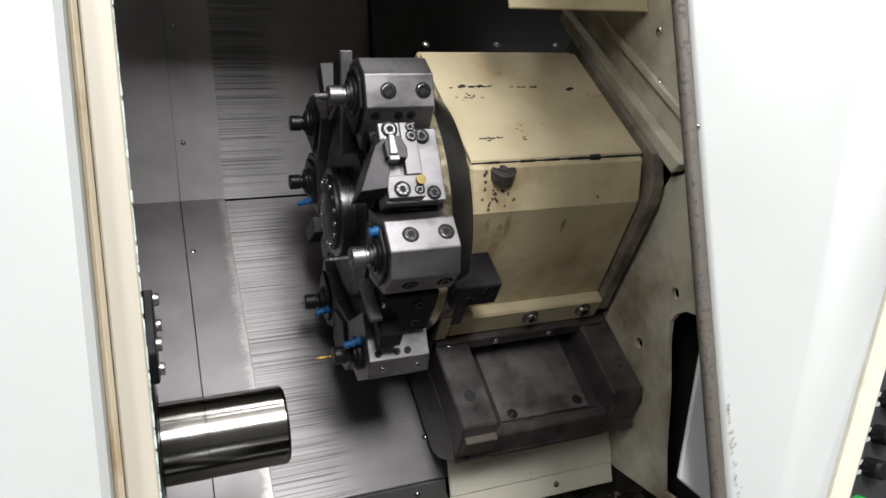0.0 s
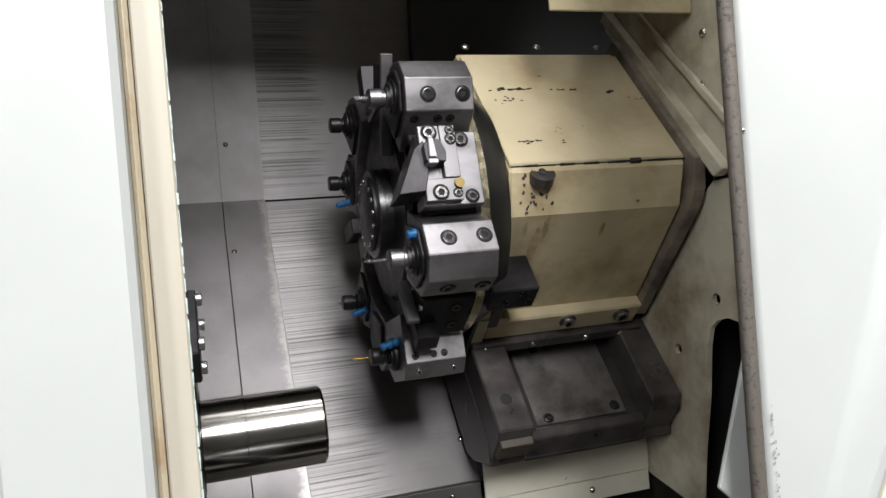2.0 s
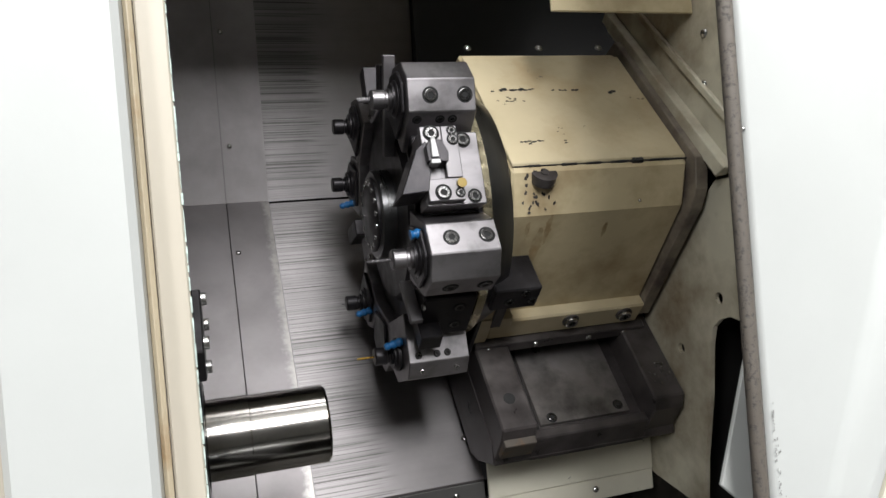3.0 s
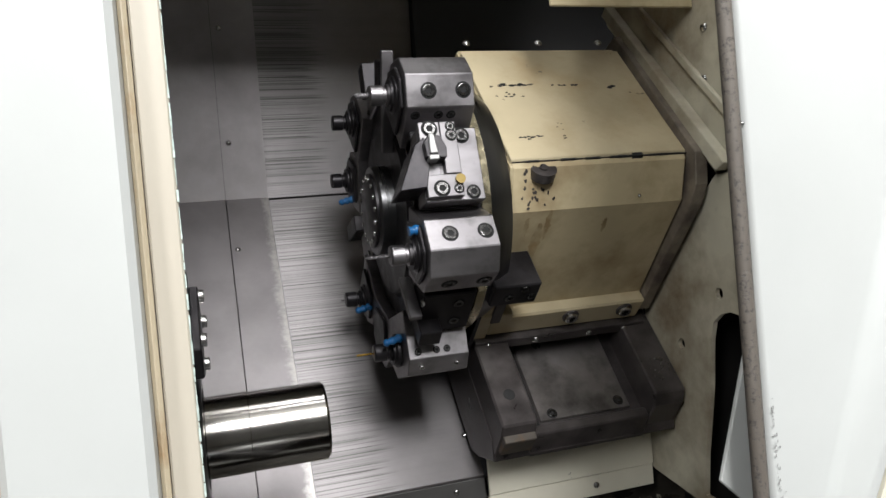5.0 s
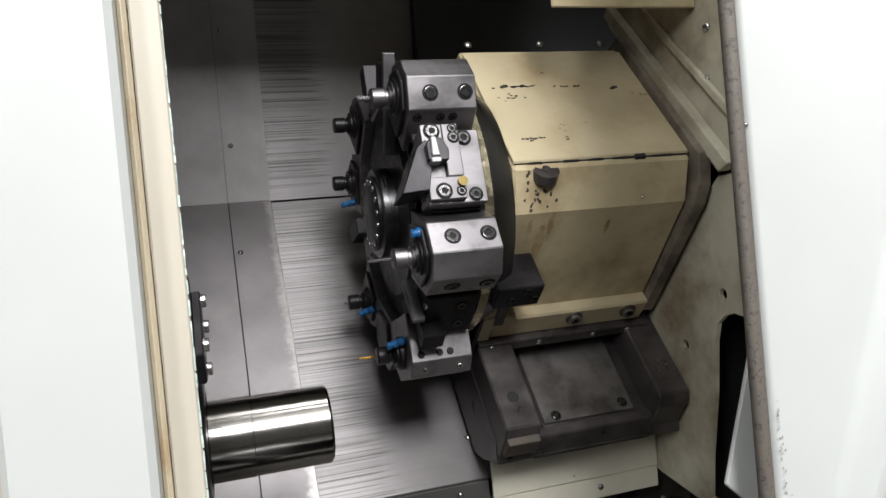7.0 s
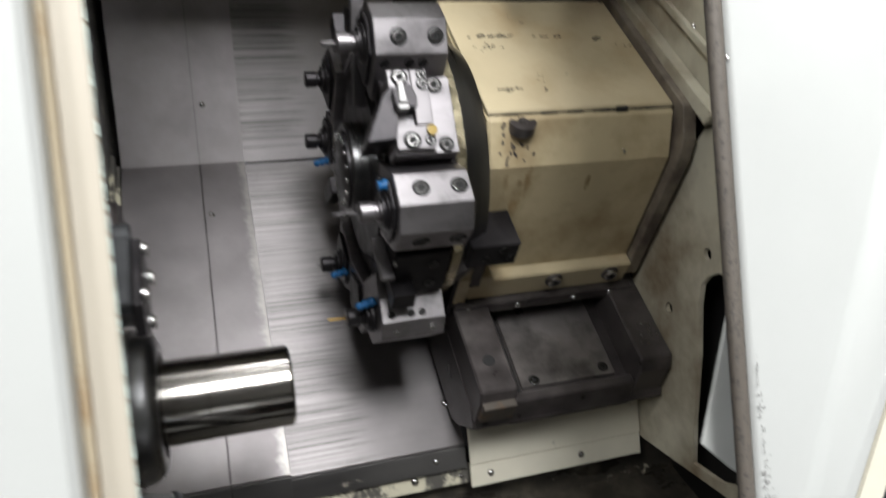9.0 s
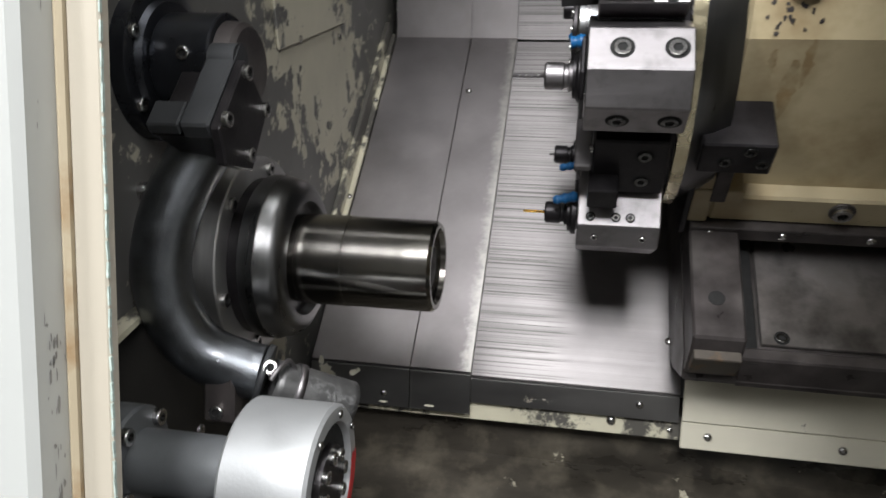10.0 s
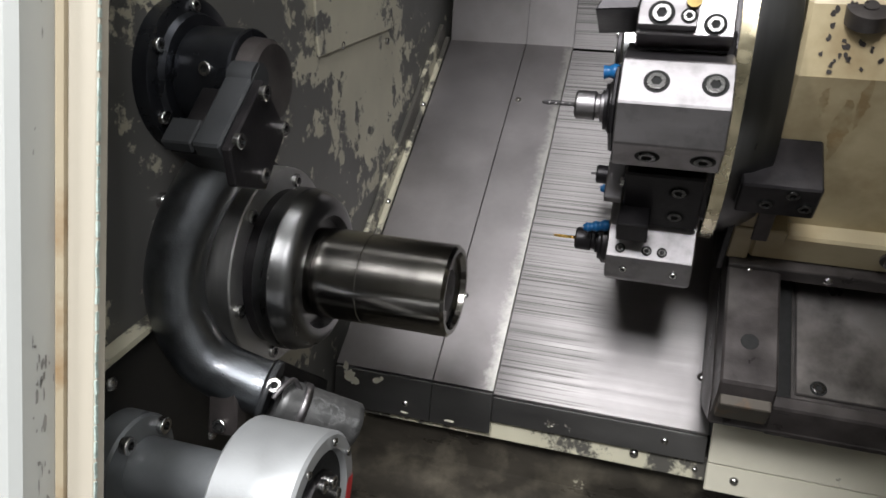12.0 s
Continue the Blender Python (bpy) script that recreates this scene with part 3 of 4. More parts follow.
part("face", slanted(0.001, 0.4, 0.7925, 0.82, 0.26, 0.9), DARK, panel)
for i, z in enumerate((0.335, 0.362, 0.385, 0.41)):
    x = bend(z)[1] + 0.046
    part("button", joined(rod((x, 0.78, z), (x, 0.7925, z), 0.0075), rod((x, 0.7775, z), (x, 0.78, z), 0.006, 20, 0.0072)), GREEN if i == 0 else BLACK, panel, "green push button" if i == 0 else "")
    part("marking", slanted(0.0335, 0.04, 0.7918, 0.7924, z - 0.004, z - 0.001), WHITE, panel)
    part("marking", slanted(0.033, 0.0385, 0.7918, 0.7924, z + 0.003, z + 0.006), WHITE, panel)

# ---- carriage side wall with its slot ----
slot = [uv(u, v) for u, v in ((1.052, -0.54), (1.051, -0.524), (1.043, -0.508), (1.028, -0.496), (1.01, -0.494), (0.985, -0.515), (0.90, -0.60), (0.862, -0.655), (0.878, -0.68), (0.915, -0.712), (0.95, -0.672), (1.0, -0.605), (1.04, -0.56))]
outline = [uv(u, v) for u, v in ((1.165, -0.405), (1.17, -0.625), (1.13, -0.66), (1.0, -0.80), (0.984, -0.789), (0.80, -0.63), (0.80, -0.40), (1.0, -0.30), (1.13, -0.35))]
side = thing("carriage_side_plate", bed(1.15, 1.05, -0.6), "stained cream side plate with holes and a slot", "side plate")
part("plate", plate_with_holes(outline, [slot, round_hole(uv(1.069, -0.507), 0.0068), round_hole(uv(1.07, -0.611), 0.0068)], 1.15, 1.156), STAINED, side)
upper = thing("carriage_upper_guard", bed(1.16, 1.3, -0.35), "pale cream folded guard beside the turret housing", "guard")
part("sheet", prism([uv(u, v) for u, v in ((1.162, -0.409), (1.47, -0.415), (1.62, -0.30), (1.5, -0.05), (1.25, -0.1), (1.1, -0.25), (1.11, -0.34))], 1.15, 1.154), STAINED, upper)
part("fold", prism([uv(u, v) for u, v in ((1.155, -0.395), (1.47, -0.40), (1.47, -0.385), (1.15, -0.378))], 1.1495, 1.135, 0.001), STAINED, upper)
part("fold", prism([uv(u, v) for u, v in ((1.12, -0.345), (1.47, -0.36), (1.47, -0.352), (1.118, -0.336))], 1.1495, 1.143, 0.001), STAINED, upper)
for u, v in ((1.252, -0.345), (1.29, -0.302)):
    screw(upper, bed(1.15, u, v), -X, 0.0055, DOME)
hood = thing("lamp_hood", (1.06, 1.15, 0.803), "cream hood hanging over the turret", "hood")
part("hood", block(0.97, 1.149, 1.09, 1.094, 0.803, 0.95, 0.001), CREAM, hood)

# Near-black plate added so that the slot looks into deep shade.
tagged(part("slot_shade_plate", block(1.22, 1.225, 0.86, 1.5, 0.0, 0.75), NEAR_BLACK), "near-black plate standing in for the darkness behind the slot", "wall", "", "structure")

# The housing stands this far up the slope from where its parts are drawn.
LIFT = Vector((0, *uv(0.002, 0.0)))

# ---- turret housing ----
hous = thing("turret_housing", bed(1.02, 1.2, -0.6), "cream-painted turret housing with chipped paint", "turret housing")
body = prism([uv(1.145, -0.612), uv(1.162, -0.448), uv(1.190, -0.4055), uv(1.40, -0.4055), uv(1.42, -0.45), uv(1.42, -0.612)], 0.908, 1.125, 0.003)
part("body", body, CREAM, hous)
part("top_cover", prism([uv(1.194, -0.405), uv(1.389, -0.405), uv(1.389, -0.4014), uv(1.1965, -0.4014)], 0.909, 1.124, 0.0008), CREAM_CHIPPED, hous)
part("end_frame", prism([uv(1.135, -0.625), uv(1.15, -0.444), uv(1.158, -0.420), uv(1.183, -0.393), uv(1.41, -0.393), uv(1.43, -0.45), uv(1.43, -0.625)], 1.126, 1.142, 0.001), FLANGE, hous)
random.seed(4)
bm = bmesh.new()
x = 0.910
while x < 1.122:
    w = random.uniform(0.004, 0.014)
    r = random.uniform(0.0004, 0.0011) * (2.2 if 1.03 < x < 1.065 else 1)
    c = bed(x + w / 2, 1.1945, -0.4045)
    bmesh.ops.create_cube(bm, size=1, matrix=Matrix.Translation(c) @ Euler((radians(SLOPE), 0, 0)).to_matrix().to_4x4() @ Matrix.Diagonal((w, r * 2.5, r * 2.5, 1)))
    x += w * 0.97
part("chipped_edge", bm, SOCKET, hous, "dark chipped paint along the edge")
bm = bmesh.new()
for cx, cu, spread_x, spread_u, count, size in ((0.955, 1.322, 0.022, 0.0022, 26, 0.0032), (0.945, 1.305, 0.012, 0.006, 9, 0.0022), (1.02, 1.320, 0.018, 0.001, 9, 0.0026), (1.083, 1.316, 0.006, 0.003, 6, 0.0034), (0.943, 1.229, 0.011, 0.002, 9, 0.003), (0.985, 1.227, 0.004, 0.003, 4, 0.002), (1.11, 1.30, 0.012, 0.004, 7, 0.0014), (0.985, 1.25, 0.006, 0.008, 4, 0.0014)):
    for k in range(count):
        ox, ou, n_ = cx + random.gauss(0, spread_x * 0.6), cu + random.gauss(0, spread_u * 0.6), random.randint(6, 9)
        ring = []
        for q in range(n_):
            a = 2 * math.pi * q / n_
            r = size * random.uniform(0.35, 1.0)
            ring.append(bm.verts.new(bed(ox + 1.3 * r * math.cos(a), ou + 0.7 * r * math.sin(a), -0.4012)))
        bm.faces.new(ring)
part("paint_chip", bm, SOCKET, hous, "dark patches where the paint has chipped off", "stuff")
bm = bmesh.new()
for k in range(30):
    ox, oz, n_ = 0.936 + random.gauss(0, 0.012), random.uniform(0.0, 0.045), 7
    base = bed(0, 1.19, -0.4075).lerp(bed(0, 1.1625, -0.4475), oz / 0.045) + Vector((0, -0.0012, 0.0004))
    ring = []
    for q in range(n_):
        a = 2 * math.pi * q / n_
        r = random.uniform(0.0006, 0.0024)
        d = (bed(0, 1.1625, -0.4475) - bed(0, 1.19, -0.4075)).normalized()
        ring.append(bm.verts.new(base + Vector((ox + r * math.cos(a), 0, 0)) + d * (r * 1.3 * math.sin(a))))
    bm.faces.new(ring)
part("paint_chip", bm, GREASY, hous, "", "stuff")
bm = bmesh.new()
for ox, w, lo, hi in ((0.948, 0.006, 0.02, 0.085), (0.957, 0.004, 0.0, 0.05), (0.932, 0.003, 0.01, 0.04), (1.03, 0.003, 0.02, 0.045)):
    top, bottom = bed(0, 1.1622, -0.448), bed(0, 1.1455, -0.611)
    out = Vector((0, -0.0006, 0))
    left, right = [], []
    for k in range(13):
        f = k / 12
        p = top.lerp(bottom, (lo + (hi - lo) * f) / 0.163 * 0.9) + out
        q = w * math.sin(math.pi * (0.1 + 0.88 * f)) * random.uniform(0.7, 1.15)
        c = ox + random.uniform(-0.001, 0.001)
        left.append(bm.verts.new(p + Vector((c - q, 0, 0))))
        right.append(bm.verts.new(p + Vector((c + q, 0, 0))))
    for k in range(12):
        bm.faces.new((left[k], right[k], right[k + 1], left[k + 1]))
part("coolant_run", bm, RUNS, hous, "brown dried coolant runs", "stuff")
part("lifting_boss", joined(rod(bed(0.945, 1.186, -0.4185), bed(0.945, 1.187, -0.4075), 0.0145, 28), rod(bed(0.945, 1.187, -0.4078), bed(0.945, 1.187, -0.4062), 0.0048, 16)), GREASY, hous)
for xx in (0.919, 1.015, 1.10):
    screw(hous, bed(xx, 1.402, -0.398), E2, 0.0052, DOME)
screw(hous, bed(1.136, 1.163, -0.449), -X, 0.004, DOME)
screw(hous, bed(1.062, 1.163, -0.436), FRONT, 0.002, DOME)
part("foot_strip", bed_block(0.912, 1.124, 1.131, 1.175, -0.634, -0.598, 0.0025), CREAM_CHIPPED, hous)
# Dark screwed strip that also stands in for the shade under the foot.
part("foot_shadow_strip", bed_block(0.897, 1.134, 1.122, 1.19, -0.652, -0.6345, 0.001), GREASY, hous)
for xx in (1.021, 1.097):
    screw(hous, bed(xx, 1.131, -0.612), -E1, 0.0085, CAP, 0.8)
    part("washer", rod(bed(xx, 1.1315, -0.612), bed(xx, 1.129, -0.612), 0.011), GREASY, hous)
for xx in (0.915, 0.979, 1.054, 1.105):
    screw(hous, bed(xx, 1.122, -0.643), -E1, 0.0042, DOME)
part("end_bracket", joined(bed_block(0.893, 0.911, 1.128, 1.17, -0.634, -0.565, 0.0015), bed_block(0.893, 0.935, 1.126, 1.16, -0.60, -0.585, 0.001)), CREAM_CHIPPED, hous)
part("bracket_plate", bed_block(0.887, 0.8925, 1.122, 1.175, -0.645, -0.56, 0.001), BLACK, hous)
clamp = thing("sensor_block", bed(0.92, 1.11, -0.5), "black sensor block with three cap screws", "sensor block")
part("block", joined(bed_block(0.885, 0.940, 1.104, 1.152, -0.534, -0.5, 0.0015), bed_block(0.888, 0.936, 1.12, 1.15, -0.552, -0.535, 0.001)), BLACK, clamp)
for xx, v in ((0.921, -0.507), (0.905, -0.520), (0.932, -0.521)):
    screw(clamp, bed(xx, 1.104, v), -E1, 0.0048, SUNK, 0.4)
part("foot", bed_block(0.908, 0.921, 1.125, 1.15, -0.60, -0.549, 0.001), GREASY, clamp)

# ---- cross slide ----
slide = thing("cross_slide", bed(1.02, 1.08, -0.7), "greasy black cast-iron cross slide with two raised rails", "cross slide")
part("base", prism([uv(u, v) for u, v in ((1.0, -0.70), (1.02, -0.683), (1.45, -0.683), (1.45, -0.768), (1.05, -0.768), (1.033, -0.752))], 0.896, 1.146, 0.002), GREASY, slide)
part("rail", prism([uv(u, v) for u, v in ((1.008, -0.655), (1.014, -0.640), (1.44, -0.640), (1.44, -0.683), (1.004, -0.695))], 0.897, 0.941, 0.002), GREASY, slide)
part("rail", prism([uv(u, v) for u, v in ((1.014, -0.655), (1.024, -0.640), (1.44, -0.640), (1.44, -0.683), (1.008, -0.70))], 1.102, 1.145, 0.002), GREASY, slide)
part("centre_plate", bed_block(0.962, 1.086, 1.031, 1.40, -0.6835, -0.679, 0.001), GREASY_LIGHT, slide)
# Black bar that paints the dark of the slot beside the left rail.
part("slot_shade_bar", bed_block(0.946, 0.958, 1.01, 1.4, -0.684, -0.676, 0.001), SOCKET, slide)
part("nose", prism([uv(u, v) for u, v in ((1.0, -0.705), (1.012, -0.672), (1.024, -0.672), (1.024, -0.705))], 0.942, 1.101, 0.0015), GREASY, slide)
part("rail_end", bed_block(0.899, 0.939, 0.9995, 1.02, -0.682, -0.6535, 0.001), RUSTY, slide)
# Dark disc on the rail, painting the shade inside a bolt hole.
part("bolt_hole_shade", rod(bed(0.918, 1.053, -0.645), bed(0.918, 1.053, -0.6396), 0.0072, 24), SOCKET, slide)
screw(slide, bed(0.98, 1.039, -0.679), E2, 0.005, SUNK, 0.3)
screw(slide, bed(1.073, 1.042, -0.679), E2, 0.005, SUNK, 0.3)
bm = bmesh.new()
for k in range(26):
    bmesh.ops.create_icosphere(bm, subdivisions=1, radius=random.uniform(0.0008, 0.0024), matrix=Matrix.Translation(bed(random.uniform(1.11, 1.14), random.uniform(1.04, 1.075), -0.639)))
chips = part("chips", bm, SCREW)
tagged(chips, "small steel chips on the slide rail", "chips", "", "stuff")
skirt = thing("slide_skirt", (1.03, 1.246, 0.26), "cream skirt plate screwed below the cross slide", "skirt plate")
part("plate", block(0.909, 1.148, 1.2455, 1.25, 0.2335, 0.287, 0.001), CREAM_SPECKLED, skirt)
part("lower_strip", block(0.909, 1.148, 1.2475, 1.2525, 0.2045, 0.2328, 0.001), CREAM_SPECKLED, skirt)
for xx in (0.935, 1.06):
    screw(skirt, (xx, 1.2475, 0.219), FRONT, 0.0045, DOME)
for xx, z in ((0.92, 0.281), (1.035, 0.281), (1.138, 0.281)):
    screw(skirt, (xx, 1.2455, z), FRONT, 0.0045, DOME)

# ---- tool turret ----
TY, TZ = 1.222, 0.603
TC = Vector((0, TY, TZ))
tur = thing("tool_turret", (0.83, TY, TZ), "black twelve-station tool turret with ground steel holders", "tool turret")


def spoke(el):
    """Outward and tangential directions of a turret station."""
    a = radians(el)
    return Vector((0, -math.cos(a), math.sin(a))), Vector((0, math.sin(a), math.cos(a)))


def ring_outline(r, turn):
    return [(p.y, p.z) for p in (TC + spoke(turn + 30 * k)[0] * r for k in range(12))]


part("disc", prism(ring_outline(0.146, 27), 0.805, 0.866, 0.002), BLACK, tur)
part("face_plate", spun([(0.806, 0.0), (0.798, 0.0), (0.798, 0.098), (0.806, 0.105), (0.806, 0.0)], TY, TZ, 48), BLACK, tur)
part("hub", spun([(0.80, 0.052), (0.783, 0.052), (0.781, 0.050), (0.781, 0.0)], TY, TZ, 48), NOSE, tur)
part("hub_cap", spun([(0.7815, 0.044), (0.778, 0.044), (0.777, 0.042), (0.777, 0.0)], TY, TZ, 40), BLACK, tur)
for k in range(16):
    n, s = spoke(k * 22.5)
    screw(tur, Vector((0.7775, 0, 0)) + TC + n * 0.038, -X, 0.003, CAP, 0.7)
part("clamp_ring", spun([(0.8632, 0.0), (0.8632, 0.151), (0.873, 0.151), (0.873, 0.0)], TY, TZ, 64), BRIGHT_RING, tur)
part("neck", spun([(0.8735, 0.0), (0.8735, 0.146), (0.889, 0.142), (0.903, 0.134), (0.903, 0.0)], TY, TZ, 64), NOSE, tur)


def holder_outline(el, pts):
    n, s = spoke(el)
    return [(p.y, p.z) for p in (TC + n * a + s * b for a, b in pts)]


def blue_nozzle(parent, p, way, size=1.0, joints=4):
    p, way = Vector(p), Vector(way).normalized()
    pts = [p + way * (0.0036 * k * size) for k in range(joints)]
    radii = [(0.0040, 0.0054, 0.0038, 0.0050, 0.0034, 0.0044, 0.0024)[k] * size for k in range(joints)]
    return part("coolant_nozzle", tube(pts, 0.004, 12, 4, radii), BLUE, parent, "blue plastic coolant nozzle")


def drill_set(parent, el, a, length, bit, radius, nozzle):
    """Collet nut, shank and drill on a holder's left face."""
    n, s = spoke(el)
    c = TC + n * a
    part("collar", spun([(0.7895, 0.0), (0.7895, 0.019), (0.786, 0.019), (0.784, 0.016), (0.782, 0.016), (0.782, 0.0)], c.y, c.z, 32), BLACK, parent)
    part("collet_nut", spun([(0.783, 0.0), (0.783, 0.0105), (0.7795, 0.0112), (0.7785, 0.0085), (0.776, 0.0085), (0.775, 0.0100), (0.763, 0.0100), (0.7615, 0.0085), (0.7615, 0.0)], c.y, c.z, 24), STEEL if el in (42, -18) else BLACK, parent)
    if length:
        pts = []
        bm = bmesh.new()
        rings = []
        for i in range(25):
            t = i / 24
            r = radius * (1 if t < 0.92 else (1 - t) / 0.08 * 0.9 + 0.1)
            ring = []
            for k in range(8):
                q = 2 * math.pi * k / 8
                w = r * (1 if k % 4 else 0.55)
                ring.append(bm.verts.new((0.7615 - length * t, c.y + w * math.cos(q + t * 16), c.z + w * math.sin(q + t * 16))))
            rings.append(ring)
        for g, h in zip(rings, rings[1:]):
            for k in range(8):
                bm.faces.new((g[k], g[(k + 1) % 8], h[(k + 1) % 8], h[k]))
        bm.faces.new(rings[-1])
        bmesh.ops.recalc_face_normals(bm, faces=bm.faces)
        part("drill_bit", bm, bit, parent)
    if nozzle == "short":
        blue_nozzle(parent, Vector((0.790, 0, 0)) + TC + n * (a + 0.004) + s * 0.026, (-1, 0, -0.12), 1.0, 4)
    elif nozzle in ("long", "dark"):
        blue_nozzle(parent, Vector((0.790, 0, 0)) + TC + n * (a - 0.012) + s * 0.024, (-1, -0.1, -0.2), 1.0, 7)


WEDGE = [(0.125, -0.037), (0.177, -0.037), (0.2, -0.014), (0.2, 0.014), (0.177, 0.037), (0.125, 0.037)]
SQUARE = [(0.125, -0.042), (0.18, -0.042), (0.196, -0.026), (0.196, 0.026), (0.18, 0.042), (0.125, 0.042)]


def wedge_holder(el, length=0.0, bit=None, radius=0.002, nozzle="blue", drill=True):
    n, s = spoke(el)
    h = part("tool_holder", prism(holder_outline(el, WEDGE), 0.7912, 0.8622, 0.001), STEEL, tur, "ground steel drill holder")
    d = part("drive_flange", prism(holder_outline(el, [(0.132, -0.024), (0.172, -0.03), (0.192, -0.010), (0.192, 0.010), (0.172, 0.03), (0.132, 0.024)]), 0.787, 0.7905, 0.001), BLACK, h)
    for sign in (1, -1):
        for x in (0.8145, 0.8505):
            screw(h, Vector((x, 0, 0)) + TC + n * 0.1885 + s * (0.0255 * sign), n + s * sign, 0.0062, SUNK, 0.22)
    if drill:
        drill_set(h, el, 0.165, length, bit or STEEL_BRIGHT, radius, nozzle)
    return h


def side_screws(h, el, side, xs, a, r=0.003):
    n, s = spoke(el)
    for x in xs:
        screw(h, Vector((x, 0, 0)) + TC + n * a + s * side, s * (1 if side > 0 else -1), r, SUNK, 0.25)


first = wedge_holder(42, 0.014, STEEL_BRIGHT, 0.003, "none")
side_screws(first, 42, -0.0372, (0.801, 0.825, 0.838), 0.1675, 0.0036)
wedge_holder(-18, 0.024, STEEL_BRIGHT, 0.0018, "short")
wedge_holder(132, 0.0, None, 0.002, "none")
wedge_holder(222, 0.006, STEEL_BRIGHT, 0.0014, "dark")
wedge_holder(162, 0.0, None, 0.002, "long")
wedge_holder(252, 0.0, None, 0.002, "none", False)
# drill holder with square flanks
h = part("tool_holder", prism(holder_outline(-78, SQUARE), 0.791, 0.860, 0.001), STEEL, tur, "ground steel square drill holder")
drill_set(h, -78, 0.165, 0.020, GOLD, 0.0013, "dark")
side_screws(h, -78, 0.0425, (0.802, 0.823, 0.835), 0.172)
n, s = spoke(-78)
for x in (0.806, 0.846):
    screw(h, Vector((x, 0, 0)) + TC + n * 0.188 + s * 0.034, n + s, 0.003, CAP, 0.8)
# small screws on the disc rim between stations
for el, xs in ((27, (0.800, 0.823, 0.835)), (-3, (0.805, 0.826, 0.840)), (57, (0.81, 0.83))):
    n, s = spoke(el)
    for x in xs:
        screw(tur, Vector((x + 0.006, 0, 0)) + TC + n * 0.1495, n, 0.0042, SUNK, 0.3)
part("rim_block", prism(holder_outline(27, [(0.13, -0.016), (0.152, -0.012), (0.152, 0.012), (0.13, 0.016)]), 0.797, 0.862, 0.001), BLACK, tur)
part("rim_block", prism(holder_outline(-3, [(0.13, -0.016), (0.152, -0.012), (0.152, 0.012), (0.13, 0.016)]), 0.797, 0.862, 0.001), BLACK, tur)

# turning-tool holder facing the door
n, s = spoke(12)
h = part("tool_holder", prism(holder_outline(12, [(0.125, -0.04), (0.172, -0.04), (0.172, 0.034), (0.125, 0.034)]), 0.797, 0.858, 0.001), STEEL, tur, "ground steel turning-tool holder")
part("clamp_plate", prism(holder_outline(12, [(0.1725, -0.037), (0.180, -0.037), (0.180, -0.015), (0.1725, -0.015)]), 0.7975, 0.8345, 0.0007), STEEL_BRIGHT, h)
part("clamp_plate", prism(holder_outline(12, [(0.1725, -0.0145), (0.180, -0.0145), (0.180, 0.038), (0.1725, 0.038)]), 0.8185, 0.8345, 0.0007), STEEL_BRIGHT, h)
part("clamp_plate", prism(holder_outline(12, [(0.1725, 0.02), (0.180, 0.02), (0.180, 0.038), (0.1725, 0.038)]), 0.797, 0.818, 0.0007), STEEL_BRIGHT, h)
part("wedge", prism(holder_outline(12, [(0.1722, -0.0145), (0.176, -0.0145), (0.176, 0.001), (0.1722, 0.001)]), 0.798, 0.815, 0.0005), STEEL_BRIGHT, h)
for x, b, r, off in ((0.812, -0.029, 0.0062, 0.18), (0.846, -0.032, 0.0055, 0.172), (0.808, 0.031, 0.0062, 0.18), (0.842, 0.026, 0.0062, 0.172), (0.829, 0.033, 0.0038, 0.18), (0.829, 0.024, 0.0045, 0.18), (0.829, -0.030, 0.0038, 0.18)):
    screw(h, Vector((x, 0, 0)) + TC + n * off + s * b, n, r, SUNK, 0.3)
c = TC + n * 0.18 + s * -0.021
part("brass_plug", rod(Vector((0.831, 0, 0)) + c, Vector((0.831, 0, 0)) + c + n * 0.004, 0.0048, 16), BRASS, h, "brass plug")
t0 = TC + n * 0.18


def tool_shape(pts, h0, h1):
    """A tapered slab: corners (x, tangential) between two heights over the holder face."""
    bm = bmesh.new()
    lo = [bm.verts.new(Vector((x, 0, 0)) + t0 + s * b + n * h0) for x, b in pts]
    hi = [bm.verts.new(Vector((x, 0, 0)) + t0 + s * b + n * h1) for x, b in pts]
    bm.faces.new(lo[::-1])
    bm.faces.new(hi)
    for i in range(len(pts)):
        j = (i + 1) % len(pts)
        bm.faces.new((lo[i], lo[j], hi[j], hi[i]))
    bmesh.ops.recalc_face_normals(bm, faces=bm.faces)
    return rounded(bm, 0.0008)


part("tool_shank", tool_shape([(0.770, -0.030), (0.797, -0.028), (0.806, 0.010), (0.800, 0.022), (0.790, 0.014)], -0.04, 0.004), BLACK, h, "black turning tool")
part("tool_head", tool_shape([(0.798, -0.001), (0.818, -0.002), (0.819, 0.008), (0.814, 0.020), (0.803, 0.022), (0.797, 0.014)], -0.006, 0.012), BLACK, h)
part("insert", tool_shape([(0.801, 0.002), (0.809, 0.002), (0.807, 0.021), (0.802, 0.021)], 0.0122, 0.0145), INSERT, h, "bright carbide insert")
part("insert_seat", tool_shape([(0.8, -0.004), (0.810, -0.004), (0.810, 0.001), (0.8, 0.001)], 0.0, 0.0135), INSERT, h)

